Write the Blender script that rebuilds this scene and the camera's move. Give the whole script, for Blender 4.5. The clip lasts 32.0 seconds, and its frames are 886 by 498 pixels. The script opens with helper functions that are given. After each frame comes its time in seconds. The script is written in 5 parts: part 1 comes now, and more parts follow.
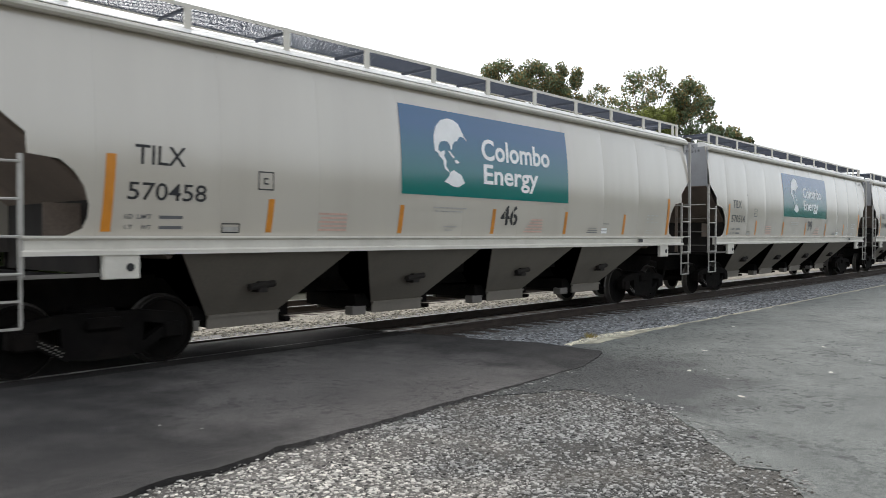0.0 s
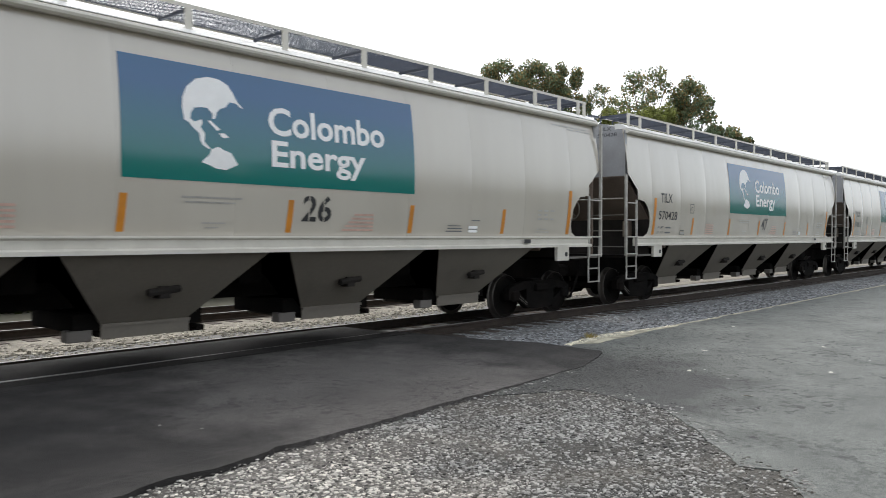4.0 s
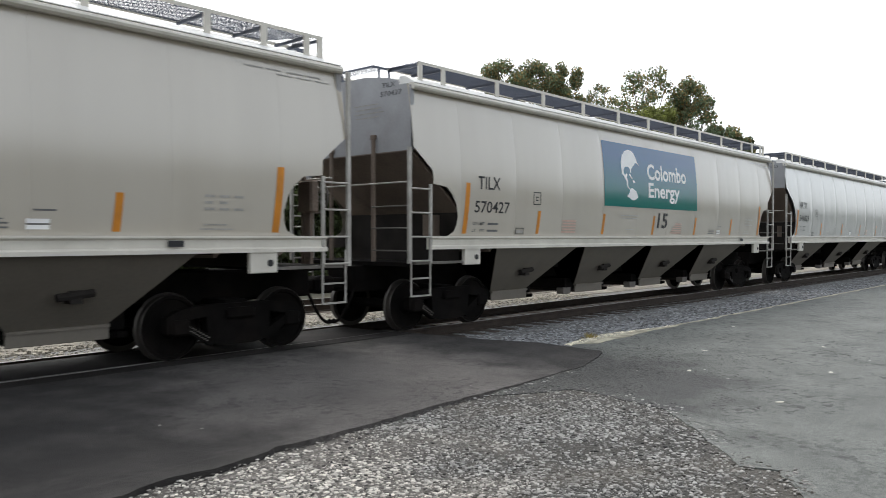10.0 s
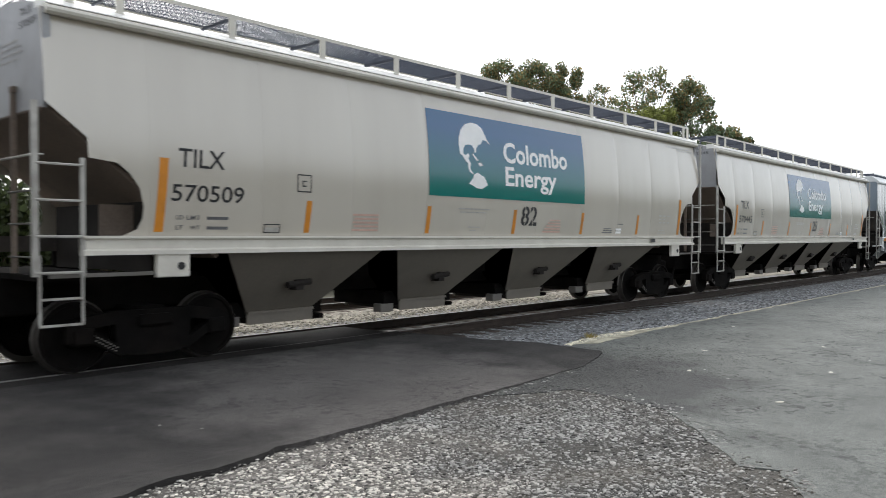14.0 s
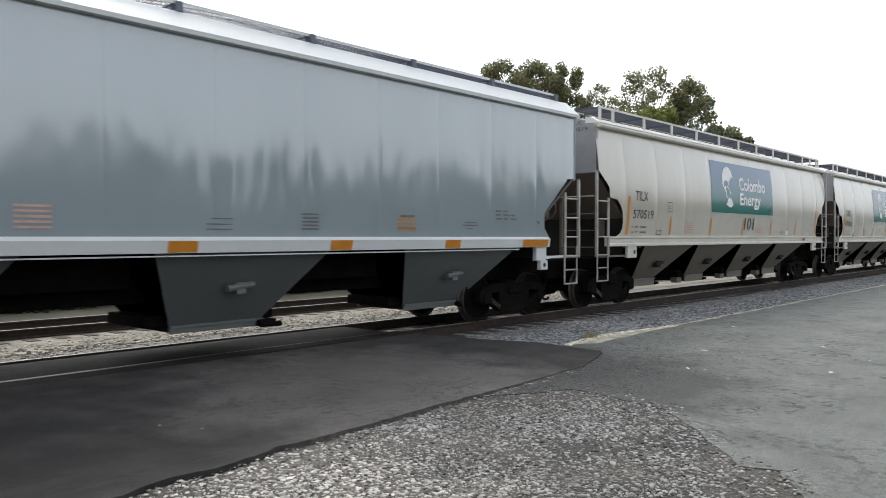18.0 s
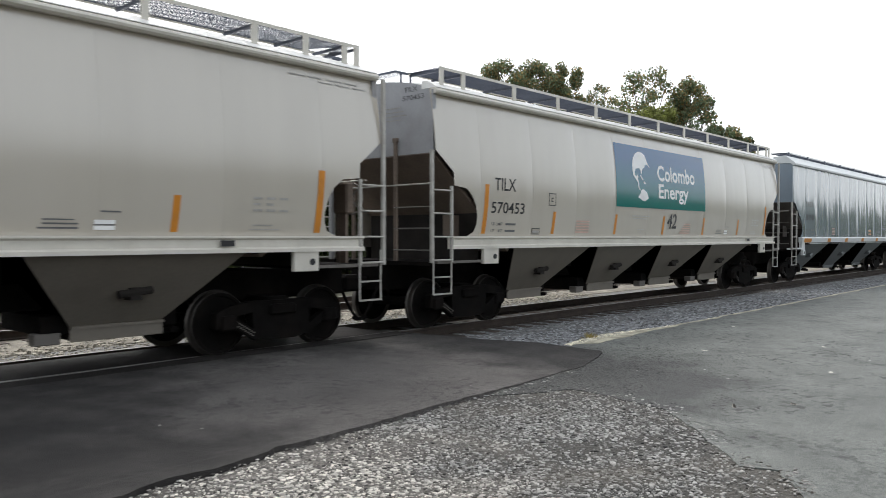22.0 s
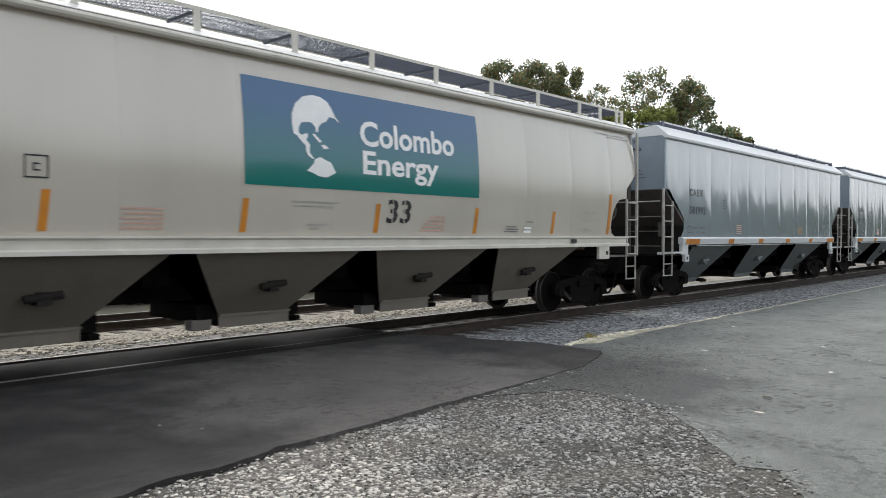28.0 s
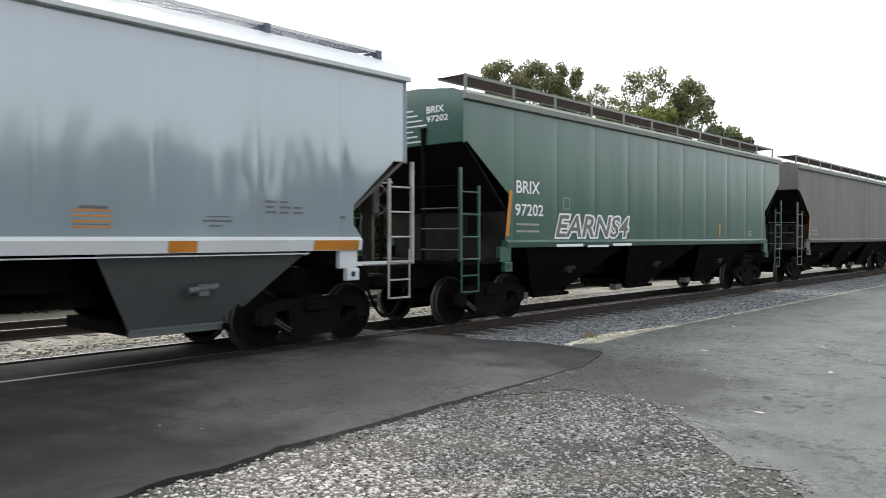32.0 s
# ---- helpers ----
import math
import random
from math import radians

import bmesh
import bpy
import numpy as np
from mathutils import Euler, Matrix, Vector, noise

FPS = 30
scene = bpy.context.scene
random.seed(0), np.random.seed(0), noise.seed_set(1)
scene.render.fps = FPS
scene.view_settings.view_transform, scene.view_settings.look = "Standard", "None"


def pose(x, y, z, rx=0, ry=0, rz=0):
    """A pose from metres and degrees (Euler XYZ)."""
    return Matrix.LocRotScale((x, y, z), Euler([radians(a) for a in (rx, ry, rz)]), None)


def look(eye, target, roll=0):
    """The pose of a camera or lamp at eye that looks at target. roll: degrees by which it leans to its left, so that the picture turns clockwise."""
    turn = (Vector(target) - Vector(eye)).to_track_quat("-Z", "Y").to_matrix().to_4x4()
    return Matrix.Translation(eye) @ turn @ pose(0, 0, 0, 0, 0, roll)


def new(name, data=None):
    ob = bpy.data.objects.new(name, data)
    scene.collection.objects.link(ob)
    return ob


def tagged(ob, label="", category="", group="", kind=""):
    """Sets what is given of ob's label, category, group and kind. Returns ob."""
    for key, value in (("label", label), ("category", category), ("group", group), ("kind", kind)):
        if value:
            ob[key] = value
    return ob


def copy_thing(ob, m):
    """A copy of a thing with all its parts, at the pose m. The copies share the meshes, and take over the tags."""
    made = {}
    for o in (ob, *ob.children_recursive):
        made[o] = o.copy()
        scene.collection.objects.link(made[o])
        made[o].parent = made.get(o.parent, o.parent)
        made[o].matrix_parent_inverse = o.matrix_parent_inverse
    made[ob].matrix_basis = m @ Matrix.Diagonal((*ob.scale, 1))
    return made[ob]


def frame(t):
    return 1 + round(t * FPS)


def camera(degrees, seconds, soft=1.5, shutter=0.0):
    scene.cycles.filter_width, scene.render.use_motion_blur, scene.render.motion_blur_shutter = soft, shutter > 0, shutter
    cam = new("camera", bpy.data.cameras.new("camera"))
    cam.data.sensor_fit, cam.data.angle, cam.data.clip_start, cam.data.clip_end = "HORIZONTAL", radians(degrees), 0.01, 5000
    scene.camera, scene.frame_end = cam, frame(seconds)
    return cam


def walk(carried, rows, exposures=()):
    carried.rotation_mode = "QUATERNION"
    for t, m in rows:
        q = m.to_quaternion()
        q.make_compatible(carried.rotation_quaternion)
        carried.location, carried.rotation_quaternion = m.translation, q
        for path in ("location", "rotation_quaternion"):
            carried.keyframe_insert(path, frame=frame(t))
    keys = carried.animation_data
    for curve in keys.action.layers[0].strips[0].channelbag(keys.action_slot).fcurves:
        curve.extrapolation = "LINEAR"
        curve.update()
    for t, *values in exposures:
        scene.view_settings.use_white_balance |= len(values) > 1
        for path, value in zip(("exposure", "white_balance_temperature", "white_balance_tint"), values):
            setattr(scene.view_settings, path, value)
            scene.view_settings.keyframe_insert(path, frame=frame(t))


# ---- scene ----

# A static camera beside a level crossing; the track runs along x, railhead at z = 0.
EYE = (0.0, 0.0, 1.704)
TURN, TILT = radians(42.01), radians(-0.891)
cam = camera(60.29, 32.0, soft=0.6, shutter=0.12)
view = look(EYE, (EYE[0] + math.cos(TURN), EYE[1] + math.sin(TURN), EYE[2] + math.tan(TILT)))
# the clip's automatic exposure, in stops
EXPOSURES = ((0.0, 0.79), (3.0, 0.85), (6.0, 0.74), (7.0, 0.83), (9.0, 0.81), (11.0, 0.74), (13.0, 0.65), (14.0, 0.85), (17.0, 0.8), (21.0, 0.89), (22.5, 0.79), (24.0, 0.79), (29.0, 0.85), (31.0, 0.95), (32.0, 1.05))
walk(cam, [(0.0, view), (32.0, view)], exposures=EXPOSURES)

# ---- light: bright overcast sky, faint broad sun from behind the train ----
world = bpy.data.worlds.new("overcast")
world.use_nodes = True
scene.world = world
wn, wl = world.node_tree.nodes, world.node_tree.links
sky = wn.new("ShaderNodeTexSky")
sky.sky_type = "NISHITA"
sky.sun_disc = False
sky.sun_elevation, sky.sun_rotation = radians(48), radians(20)
sky.dust_density, sky.air_density = 4.0, 1.0
pale = wn.new("ShaderNodeHueSaturation")
pale.inputs["Saturation"].default_value = 0.36
wl.new(sky.outputs[0], pale.inputs["Color"])
# a thick even cloud veil over the blue sky
veil = wn.new("ShaderNodeMix")
veil.data_type = "RGBA"
veil.inputs["Factor"].default_value = 0.45
veil.inputs["B"].default_value = (5.2, 5.5, 5.8, 1)
wl.new(pale.outputs[0], veil.inputs["A"])
wl.new(veil.outputs["Result"], wn["Background"].inputs[0])
wn["Background"].inputs[1].default_value = 0.15
sun_data = bpy.data.lights.new("sun", "SUN")
sun_data.energy, sun_data.angle, sun_data.color = 1.0, radians(25), (1.0, 0.97, 0.92)
sun = new("sun", sun_data)
sun.matrix_world = look((0, 0, 60), (-10, -28, 20))

# ---- materials ----
def material(name, base, rough=0.6, metal=0.0, var=0.12, scale=3.0, dirt=None, dirt_amount=0.0, dirt_scale=1.0,
             bump=0.0, bump_scale=60.0, streak=False, island=0.0, objvar=0.0, spec=0.4, coat=0.0, crack=0.0, edge=(0.45, 0.75), fine_var=0.6, stain=None, wave=0.0, fleck=None, grain=None):
    """A procedural surface: base colour varied at two scales, optional dirt, relief."""
    m = bpy.data.materials.new(name)
    m.use_nodes = True
    n, l = m.node_tree.nodes, m.node_tree.links
    b = n["Principled BSDF"]
    b.inputs["Roughness"].default_value, b.inputs["Metallic"].default_value = rough, metal
    b.inputs["Specular IOR Level"].default_value = spec
    b.inputs["Coat Weight"].default_value, b.inputs["Coat Roughness"].default_value, b.inputs["Coat IOR"].default_value = coat, (0.22 if wave == 0.5 else 0.1), 2.0 + 0.1 * (wave == 1.0)
    tc = n.new("ShaderNodeTexCoord")
    mp = n.new("ShaderNodeMapping")
    l.new(tc.outputs["Object"], mp.inputs[0])
    if streak:
        mp.inputs["Scale"].default_value = (1.0, 1.0, 0.12)

    def noise_node(s, detail=4.0, even=False):
        q = n.new("ShaderNodeTexNoise")
        q.inputs["Scale"].default_value, q.inputs["Detail"].default_value = s, detail
        l.new((tc.outputs["Object"] if even else mp.outputs[0]), q.inputs["Vector"])
        return q

    def remap(src, a, c, lo, hi):
        r = n.new("ShaderNodeMapRange")
        for i, v in enumerate((a, c, lo, hi)):
            r.inputs[i + 1].default_value = v
        l.new(src, r.inputs[0])
        return r.outputs[0]

    def times(x, y):
        q = n.new("ShaderNodeMath")
        q.operation = "MULTIPLY"
        l.new(x, q.inputs[0])
        l.new(y, q.inputs[1])
        return q.outputs[0]
    big, fine = noise_node(scale, 2.0 if streak else 4.0), noise_node(scale * 14.0, 4.0, True)
    value = times(remap(big.outputs[0], 0.25, 0.75, 1 - var, 1 + var), remap(fine.outputs[0], 0.25, 0.75, 1 - var * fine_var, 1 + var * fine_var))
    if grain:
        value = times(value, remap(noise_node(grain[0], 2.0, True).outputs[0], 0.3, 0.7, 1 - grain[1], 1 + grain[1]))
    if island:
        g = n.new("ShaderNodeNewGeometry")
        value = times(value, remap(g.outputs["Random Per Island"], 0, 1, 1 - island, 1 + island))
    if objvar:
        g = n.new("ShaderNodeObjectInfo")
        value = times(value, remap(g.outputs["Random"], 0, 1, 1 - objvar, 1 + objvar))
    mul = n.new("ShaderNodeVectorMath")
    mul.operation = "SCALE"
    mul.inputs[0].default_value = base
    l.new(value, mul.inputs["Scale"])
    colour = mul.outputs[0]
    if dirt:
        spots = noise_node(dirt_scale, 3.0 if streak else 7.0)
        mix = n.new("ShaderNodeMix")
        mix.data_type = "RGBA"
        l.new(remap(spots.outputs[0], *edge, 0.0, dirt_amount), mix.inputs["Factor"])
        l.new(colour, mix.inputs["A"])
        mix.inputs["B"].default_value = (*dirt, 1)
        colour = mix.outputs["Result"]
    if stain:
        dist = n.new("ShaderNodeVectorMath")
        dist.operation = "DISTANCE"
        l.new(tc.outputs["Object"], dist.inputs[0])
        dist.inputs[1].default_value = stain[0]
        add = n.new("ShaderNodeMath")
        add.operation = "MULTIPLY_ADD"
        l.new(noise_node(1.6, 6.0).outputs[0], add.inputs[0])
        add.inputs[1].default_value = 3.2
        l.new(dist.outputs["Value"], add.inputs[2])
        mix = n.new("ShaderNodeMix")
        mix.data_type = "RGBA"
        l.new(remap(add.outputs[0], stain[1] + 1.2, stain[1] + 2.4, 0.92, 0.0), mix.inputs["Factor"])
        l.new(colour, mix.inputs["A"])
        tone = n.new("ShaderNodeVectorMath")
        tone.operation = "SCALE"
        tone.inputs[0].default_value = stain[2]
        l.new(value, tone.inputs["Scale"])
        l.new(tone.outputs[0], mix.inputs["B"])
        colour = mix.outputs["Result"]
    if fleck:
        # small dark spots, in drifts
        spots = times(remap(noise_node(fleck[0], 3.0).outputs[0], 0.53, 0.62, 0.0, 1.0), remap(noise_node(fleck[0] * 0.12, 3.0).outputs[0], 0.42, 0.62, 0.05, fleck[1]))
        mix = n.new("ShaderNodeMix")
        mix.data_type = "RGBA"
        l.new(spots, mix.inputs["Factor"])
        l.new(colour, mix.inputs["A"])
        mix.inputs["B"].default_value = (*fleck[2], 1)
        colour = mix.outputs["Result"]
    if crack:
        warp = n.new("ShaderNodeVectorMath")
        warp.operation = "MULTIPLY_ADD"
        l.new(noise_node(1.5, 4.0).outputs["Color"], warp.inputs[0])
        warp.inputs[1].default_value = (1.2, 1.2, 0)
        l.new(tc.outputs["Object"], warp.inputs[2])
        vor = n.new("ShaderNodeTexVoronoi")
        vor.feature = "DISTANCE_TO_EDGE"
        vor.inputs["Scale"].default_value = crack
        l.new(warp.outputs[0], vor.inputs["Vector"])
        mix = n.new("ShaderNodeMix")
        mix.data_type = "RGBA"
        l.new(remap(vor.outputs["Distance"], 0.0, 0.013, 0.4, 0.0), mix.inputs["Factor"])
        l.new(colour, mix.inputs["A"])
        mix.inputs["B"].default_value = (0.03, 0.03, 0.03, 1)
        colour = mix.outputs["Result"]
    l.new(colour, b.inputs["Base Color"])
    wear = 0.015 if coat else 0.08
    l.new(remap(fine.outputs[0], 0.2, 0.8, max(rough - wear, 0.02), min(rough + wear, 1)), b.inputs["Roughness"])
    if bump:
        bn = noise_node(bump_scale, 3.0)
        bp = n.new("ShaderNodeBump")
        bp.inputs["Strength"].default_value, bp.inputs["Distance"].default_value = bump, 0.02
        l.new(bn.outputs[0], bp.inputs["Height"])
        l.new(bp.outputs[0], b.inputs["Normal"])
    if wave:
        # slow waviness of the plate, in upright ripples
        ripple = n.new("ShaderNodeMapping")
        l.new(tc.outputs["Object"], ripple.inputs[0])
        ripple.inputs["Scale"].default_value = (1.0, 1.0, 0.35)
        q = n.new("ShaderNodeTexNoise")
        q.inputs["Scale"].default_value, q.inputs["Detail"].default_value = 1.1, 2.0
        l.new(ripple.outputs[0], q.inputs["Vector"])
        bp = n.new("ShaderNodeBump")
        bp.inputs["Strength"].default_value, bp.inputs["Distance"].default_value = wave, 0.035
        l.new(q.outputs[0], bp.inputs["Height"])
        l.new(bp.outputs[0], b.inputs["Normal"])
        l.new(bp.outputs[0], b.inputs["Coat Normal"])
    return m


CREAM = material("cream_paint", (0.50, 0.458, 0.388), 0.24, var=0.03, scale=0.7, dirt=(0.34, 0.30, 0.24), dirt_amount=0.32, dirt_scale=0.8, streak=True, objvar=0.012, fine_var=0.0, coat=1.0, spec=0.6, wave=0.5)
CREAM_TRIM = material("cream_trim_paint", (0.66, 0.63, 0.56), 0.4, var=0.05, scale=2.0, dirt=(0.3, 0.27, 0.22), dirt_amount=0.2, dirt_scale=3.0)
WHITE = material("pale_grey_paint", (0.545, 0.545, 0.52), 0.24, var=0.03, scale=0.7, dirt=(0.40, 0.38, 0.33), dirt_amount=0.16, dirt_scale=0.8, streak=True, objvar=0.012, fine_var=0.0, coat=1.0, spec=0.6, wave=0.5)
BLUE_GREY = material("blue_grey_paint", (0.285, 0.34, 0.375), 0.12, var=0.05, scale=0.7, dirt=(0.33, 0.37, 0.39), dirt_amount=0.3, dirt_scale=0.9, streak=True, objvar=0.012, fine_var=0.0, coat=1.0, spec=1.0, wave=1.0)
SILVER_TRIM = material("pale_silver_paint", (0.66, 0.68, 0.68), 0.35, var=0.05, scale=2.0, dirt=(0.4, 0.38, 0.35), dirt_amount=0.15)
GREEN = material("weathered_green_paint", (0.022, 0.090, 0.060), 0.32, var=0.16, scale=0.9, dirt=(0.06, 0.118, 0.09), dirt_amount=0.55, dirt_scale=1.1, streak=True, objvar=0.03, fine_var=0.0, coat=0.5, wave=0.5)
GREEN_TRIM = material("weathered_trim_paint", (0.24, 0.26, 0.22), 0.5, var=0.15, scale=2.0, dirt=(0.2, 0.19, 0.16), dirt_amount=0.4)
OLD_GREY = material("weathered_grey_paint", (0.185, 0.17, 0.155), 0.55, var=0.16, scale=1.0, dirt=(0.09, 0.075, 0.062), dirt_amount=0.7, dirt_scale=1.0, streak=True, objvar=0.05, fine_var=0.0)
HOPPER = material("dusty_hopper_paint", (0.20, 0.178, 0.148), 0.6, var=0.15, scale=1.5, dirt=(0.12, 0.102, 0.083), dirt_amount=0.6, dirt_scale=1.5)
HOPPER_BLUE = material("dusty_blue_hopper_paint", (0.15, 0.165, 0.165), 0.5, var=0.12, scale=1.5, dirt=(0.10, 0.10, 0.10), dirt_amount=0.5, dirt_scale=1.5)
# grime of the ends; on far sills it stands in for shade
GRIME_AND_SHADE = material("dark_grime_and_shade", (0.10, 0.088, 0.08), 0.75, var=0.3, scale=2.0, dirt=(0.10, 0.085, 0.07), dirt_amount=0.5, bump=0.2)
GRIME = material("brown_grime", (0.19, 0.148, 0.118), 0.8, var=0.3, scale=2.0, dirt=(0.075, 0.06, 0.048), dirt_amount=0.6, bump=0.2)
# dark plate colour that holds the shade of the hopper slopes
DARK_PLATE = material("darkened_plate", (0.024, 0.021, 0.019), 0.85, var=0.3, scale=2.0, dirt=(0.05, 0.043, 0.036), dirt_amount=0.4, dirt_scale=1.5, spec=0.2)
# near-black: grime, plus the shade under the cars put into the colour
NEAR_BLACK = material("grimed_and_shaded_steel", (0.007, 0.0064, 0.006), 0.9, var=0.3, scale=4.0, spec=0.06, dirt=(0.018, 0.014, 0.012), dirt_amount=0.5, dirt_scale=3.0, bump=0.3)
END_GREY = material("grey_end_paint", (0.34, 0.345, 0.355), 0.5, var=0.08, scale=1.5, dirt=(0.2, 0.18, 0.16), dirt_amount=0.4, dirt_scale=2.0)
END_BLUE = material("blue_end_paint", (0.23, 0.28, 0.325), 0.35, var=0.07, scale=1.5, dirt=(0.2, 0.2, 0.2), dirt_amount=0.3, dirt_scale=2.0)
RUST = material("rusty_brown_steel", (0.06, 0.042, 0.034), 0.8, var=0.25, scale=4.0, dirt=(0.05, 0.035, 0.028), dirt_amount=0.5)
LADDER_STEEL = material("dusty_light_steel", (0.44, 0.425, 0.39), 0.5, var=0.15, scale=5.0, dirt=(0.15, 0.12, 0.10), dirt_amount=0.5, dirt_scale=4.0)
DUSTY_STEEL = material("dusty_grey_steel", (0.16, 0.15, 0.135), 0.7, var=0.2, scale=4.0, dirt=(0.09, 0.075, 0.06), dirt_amount=0.5, dirt_scale=3.0)
# whiter than the trim: sky light on top faces is painted in
SKY_LIT_WHITE = material("sky_lit_roof_white", (0.80, 0.79, 0.76), 0.45, var=0.05, scale=2.0, dirt=(0.45, 0.42, 0.37), dirt_amount=0.25, dirt_scale=1.5)
SPRING = material("worn_spring_steel", (0.055, 0.05, 0.047), 0.5, 0.3, var=0.3, scale=6.0)
TREAD = material("polished_wheel_steel", (0.12, 0.11, 0.10), 0.5, 0.8, var=0.1)
GALV = material("galvanised_grating", (0.12, 0.132, 0.165), 0.5, 0.5, var=0.12, scale=6.0)
ORANGE = material("orange_reflective_tape", (0.60, 0.225, 0.02), 0.45, var=0.1, scale=5.0, dirt=(0.3, 0.14, 0.04), dirt_amount=0.4, dirt_scale=4.0)
INK = material("black_stencil_paint", (0.022, 0.022, 0.024), 0.5, var=0.2, scale=8.0)
FADED = material("faded_grey_lettering", (0.33, 0.32, 0.295), 0.6, var=0.2, scale=9.0)
FADED_DARK = material("worn_dark_lettering", (0.12, 0.12, 0.125), 0.6, var=0.2, scale=9.0)
RED_INK = material("faded_red_lettering", (0.52, 0.34, 0.28), 0.6, var=0.15, scale=9.0)
PLATE = material("white_decal", (0.88, 0.88, 0.87), 0.45, var=0.05, scale=6.0)
RAIL = material("rusty_rail_side", (0.036, 0.026, 0.02), 0.8, var=0.3, scale=5.0, bump=0.2)
RAILHEAD = material("polished_railhead", (0.24, 0.23, 0.22), 0.45, 0.7, var=0.1, scale=8.0)
TIE = material("dark_creosoted_wood", (0.055, 0.042, 0.033), 0.85, var=0.3, scale=3.0, objvar=0.25, bump=0.4, bump_scale=25.0)
CROSSING = material("black_rubber_panel", (0.022, 0.020, 0.019), 0.85, var=0.3, scale=1.5, dirt=(0.05, 0.045, 0.04), dirt_amount=0.4, dirt_scale=2.0, spec=0.15, bump=0.3)
STONE = material("grey_limestone", (0.235, 0.24, 0.245), 0.85, var=0.2, scale=9.0, island=0.75)
GRAVEL_STONE = material("pale_gravel_stone", (0.205, 0.202, 0.192), 0.8, var=0.25, scale=6.0, island=1.0, dirt=(0.10, 0.085, 0.068), dirt_amount=0.6, dirt_scale=0.9, stain=((2.6, 5.0, -0.14), 2.0, (0.36, 0.34, 0.305)))
TAN_STONE = material("tan_crushed_stone", (0.29, 0.268, 0.222), 0.85, var=0.2, scale=9.0, island=0.6)
TAN_BED = material("tan_stone_bed", (0.20, 0.183, 0.15), 0.9, var=0.45, scale=2.2, bump=1.0, bump_scale=22.0)
BALLAST = material("ballast_bed", (0.15, 0.149, 0.145), 0.9, var=0.45, scale=2.2, bump=1.0, bump_scale=22.0)
GRAVEL = material("gravel_bed", (0.054, 0.051, 0.046), 0.9, var=0.5, scale=1.1, bump=1.0, bump_scale=35.0, dirt=(0.105, 0.095, 0.078), dirt_amount=0.5, dirt_scale=0.9, edge=(0.52, 0.66), stain=((2.6, 5.0, -0.14), 2.0, (0.12, 0.11, 0.10)), grain=(60.0, 0.6))
DIRT = material("bare_ground", (0.16, 0.15, 0.11), 0.95, var=0.3, scale=0.3, bump=0.6, bump_scale=10.0)
# base darkened for the train's shade; the paler middle is dust
ASPHALT_NEW = material("fresh_asphalt_with_shade", (0.027, 0.025, 0.024), 0.85, var=0.25, scale=1.3, dirt=(0.062, 0.057, 0.053), dirt_amount=0.7, dirt_scale=1.8, edge=(0.44, 0.66), bump=0.9, bump_scale=120.0, stain=((6.3, 6.7, -0.14), 2.2, (0.115, 0.106, 0.100)), fleck=(9.0, 0.5, (0.02, 0.018, 0.018)), grain=(75.0, 0.35))
ASPHALT_OLD = material("worn_grey_asphalt", (0.134, 0.143, 0.130), 0.62, spec=0.5, var=0.2, fine_var=1.2, scale=1.1, dirt=(0.055, 0.058, 0.054), dirt_amount=0.75, dirt_scale=1.6, edge=(0.50, 0.78), bump=0.9, bump_scale=120.0, crack=0.3, stain=((8.8, 5.45, -0.14), 1.9, (0.026, 0.027, 0.026)), fleck=(10.0, 0.95, (0.024, 0.025, 0.024)), grain=(75.0, 0.4))
SAND = material("pale_yellow_sand", (0.42, 0.39, 0.30), 0.95, var=0.45, scale=5.0, bump=0.5, bump_scale=60.0)
PALE_GRIT = material("pale_yellow_grit", (0.66, 0.62, 0.50), 0.9, var=0.2, scale=8.0, island=0.5)
BARK = material("grey_brown_bark", (0.10, 0.08, 0.06), 0.9, var=0.3, scale=2.0, bump=0.5, bump_scale=12.0)


def leaf_material(name, base):
    m = material(name, base, 0.6, var=0.3, scale=0.35, island=0.45)
    n, l = m.node_tree.nodes, m.node_tree.links
    b, out = n["Principled BSDF"], n["Material Output"]
    tr, ad = n.new("ShaderNodeBsdfTranslucent"), n.new("ShaderNodeMixShader")
    l.new(b.inputs["Base Color"].links[0].from_socket, tr.inputs["Color"])
    ad.inputs[0].default_value = 0.45
    l.new(b.outputs[0], ad.inputs[1])
    l.new(tr.outputs[0], ad.inputs[2])
    l.new(ad.outputs[0], out.inputs["Surface"])
    return m


LEAF_DARK = leaf_material("dark_green_leaves", (0.155, 0.200, 0.110))
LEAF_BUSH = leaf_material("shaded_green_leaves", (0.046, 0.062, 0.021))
LEAF_RUST = leaf_material("autumn_tinged_leaves", (0.25, 0.195, 0.085))
LEAF_FAR = leaf_material("distant_hazy_leaves", (0.10, 0.125, 0.07))
LEAF_LIGHT = leaf_material("yellow_green_leaves", (0.19, 0.21, 0.06))


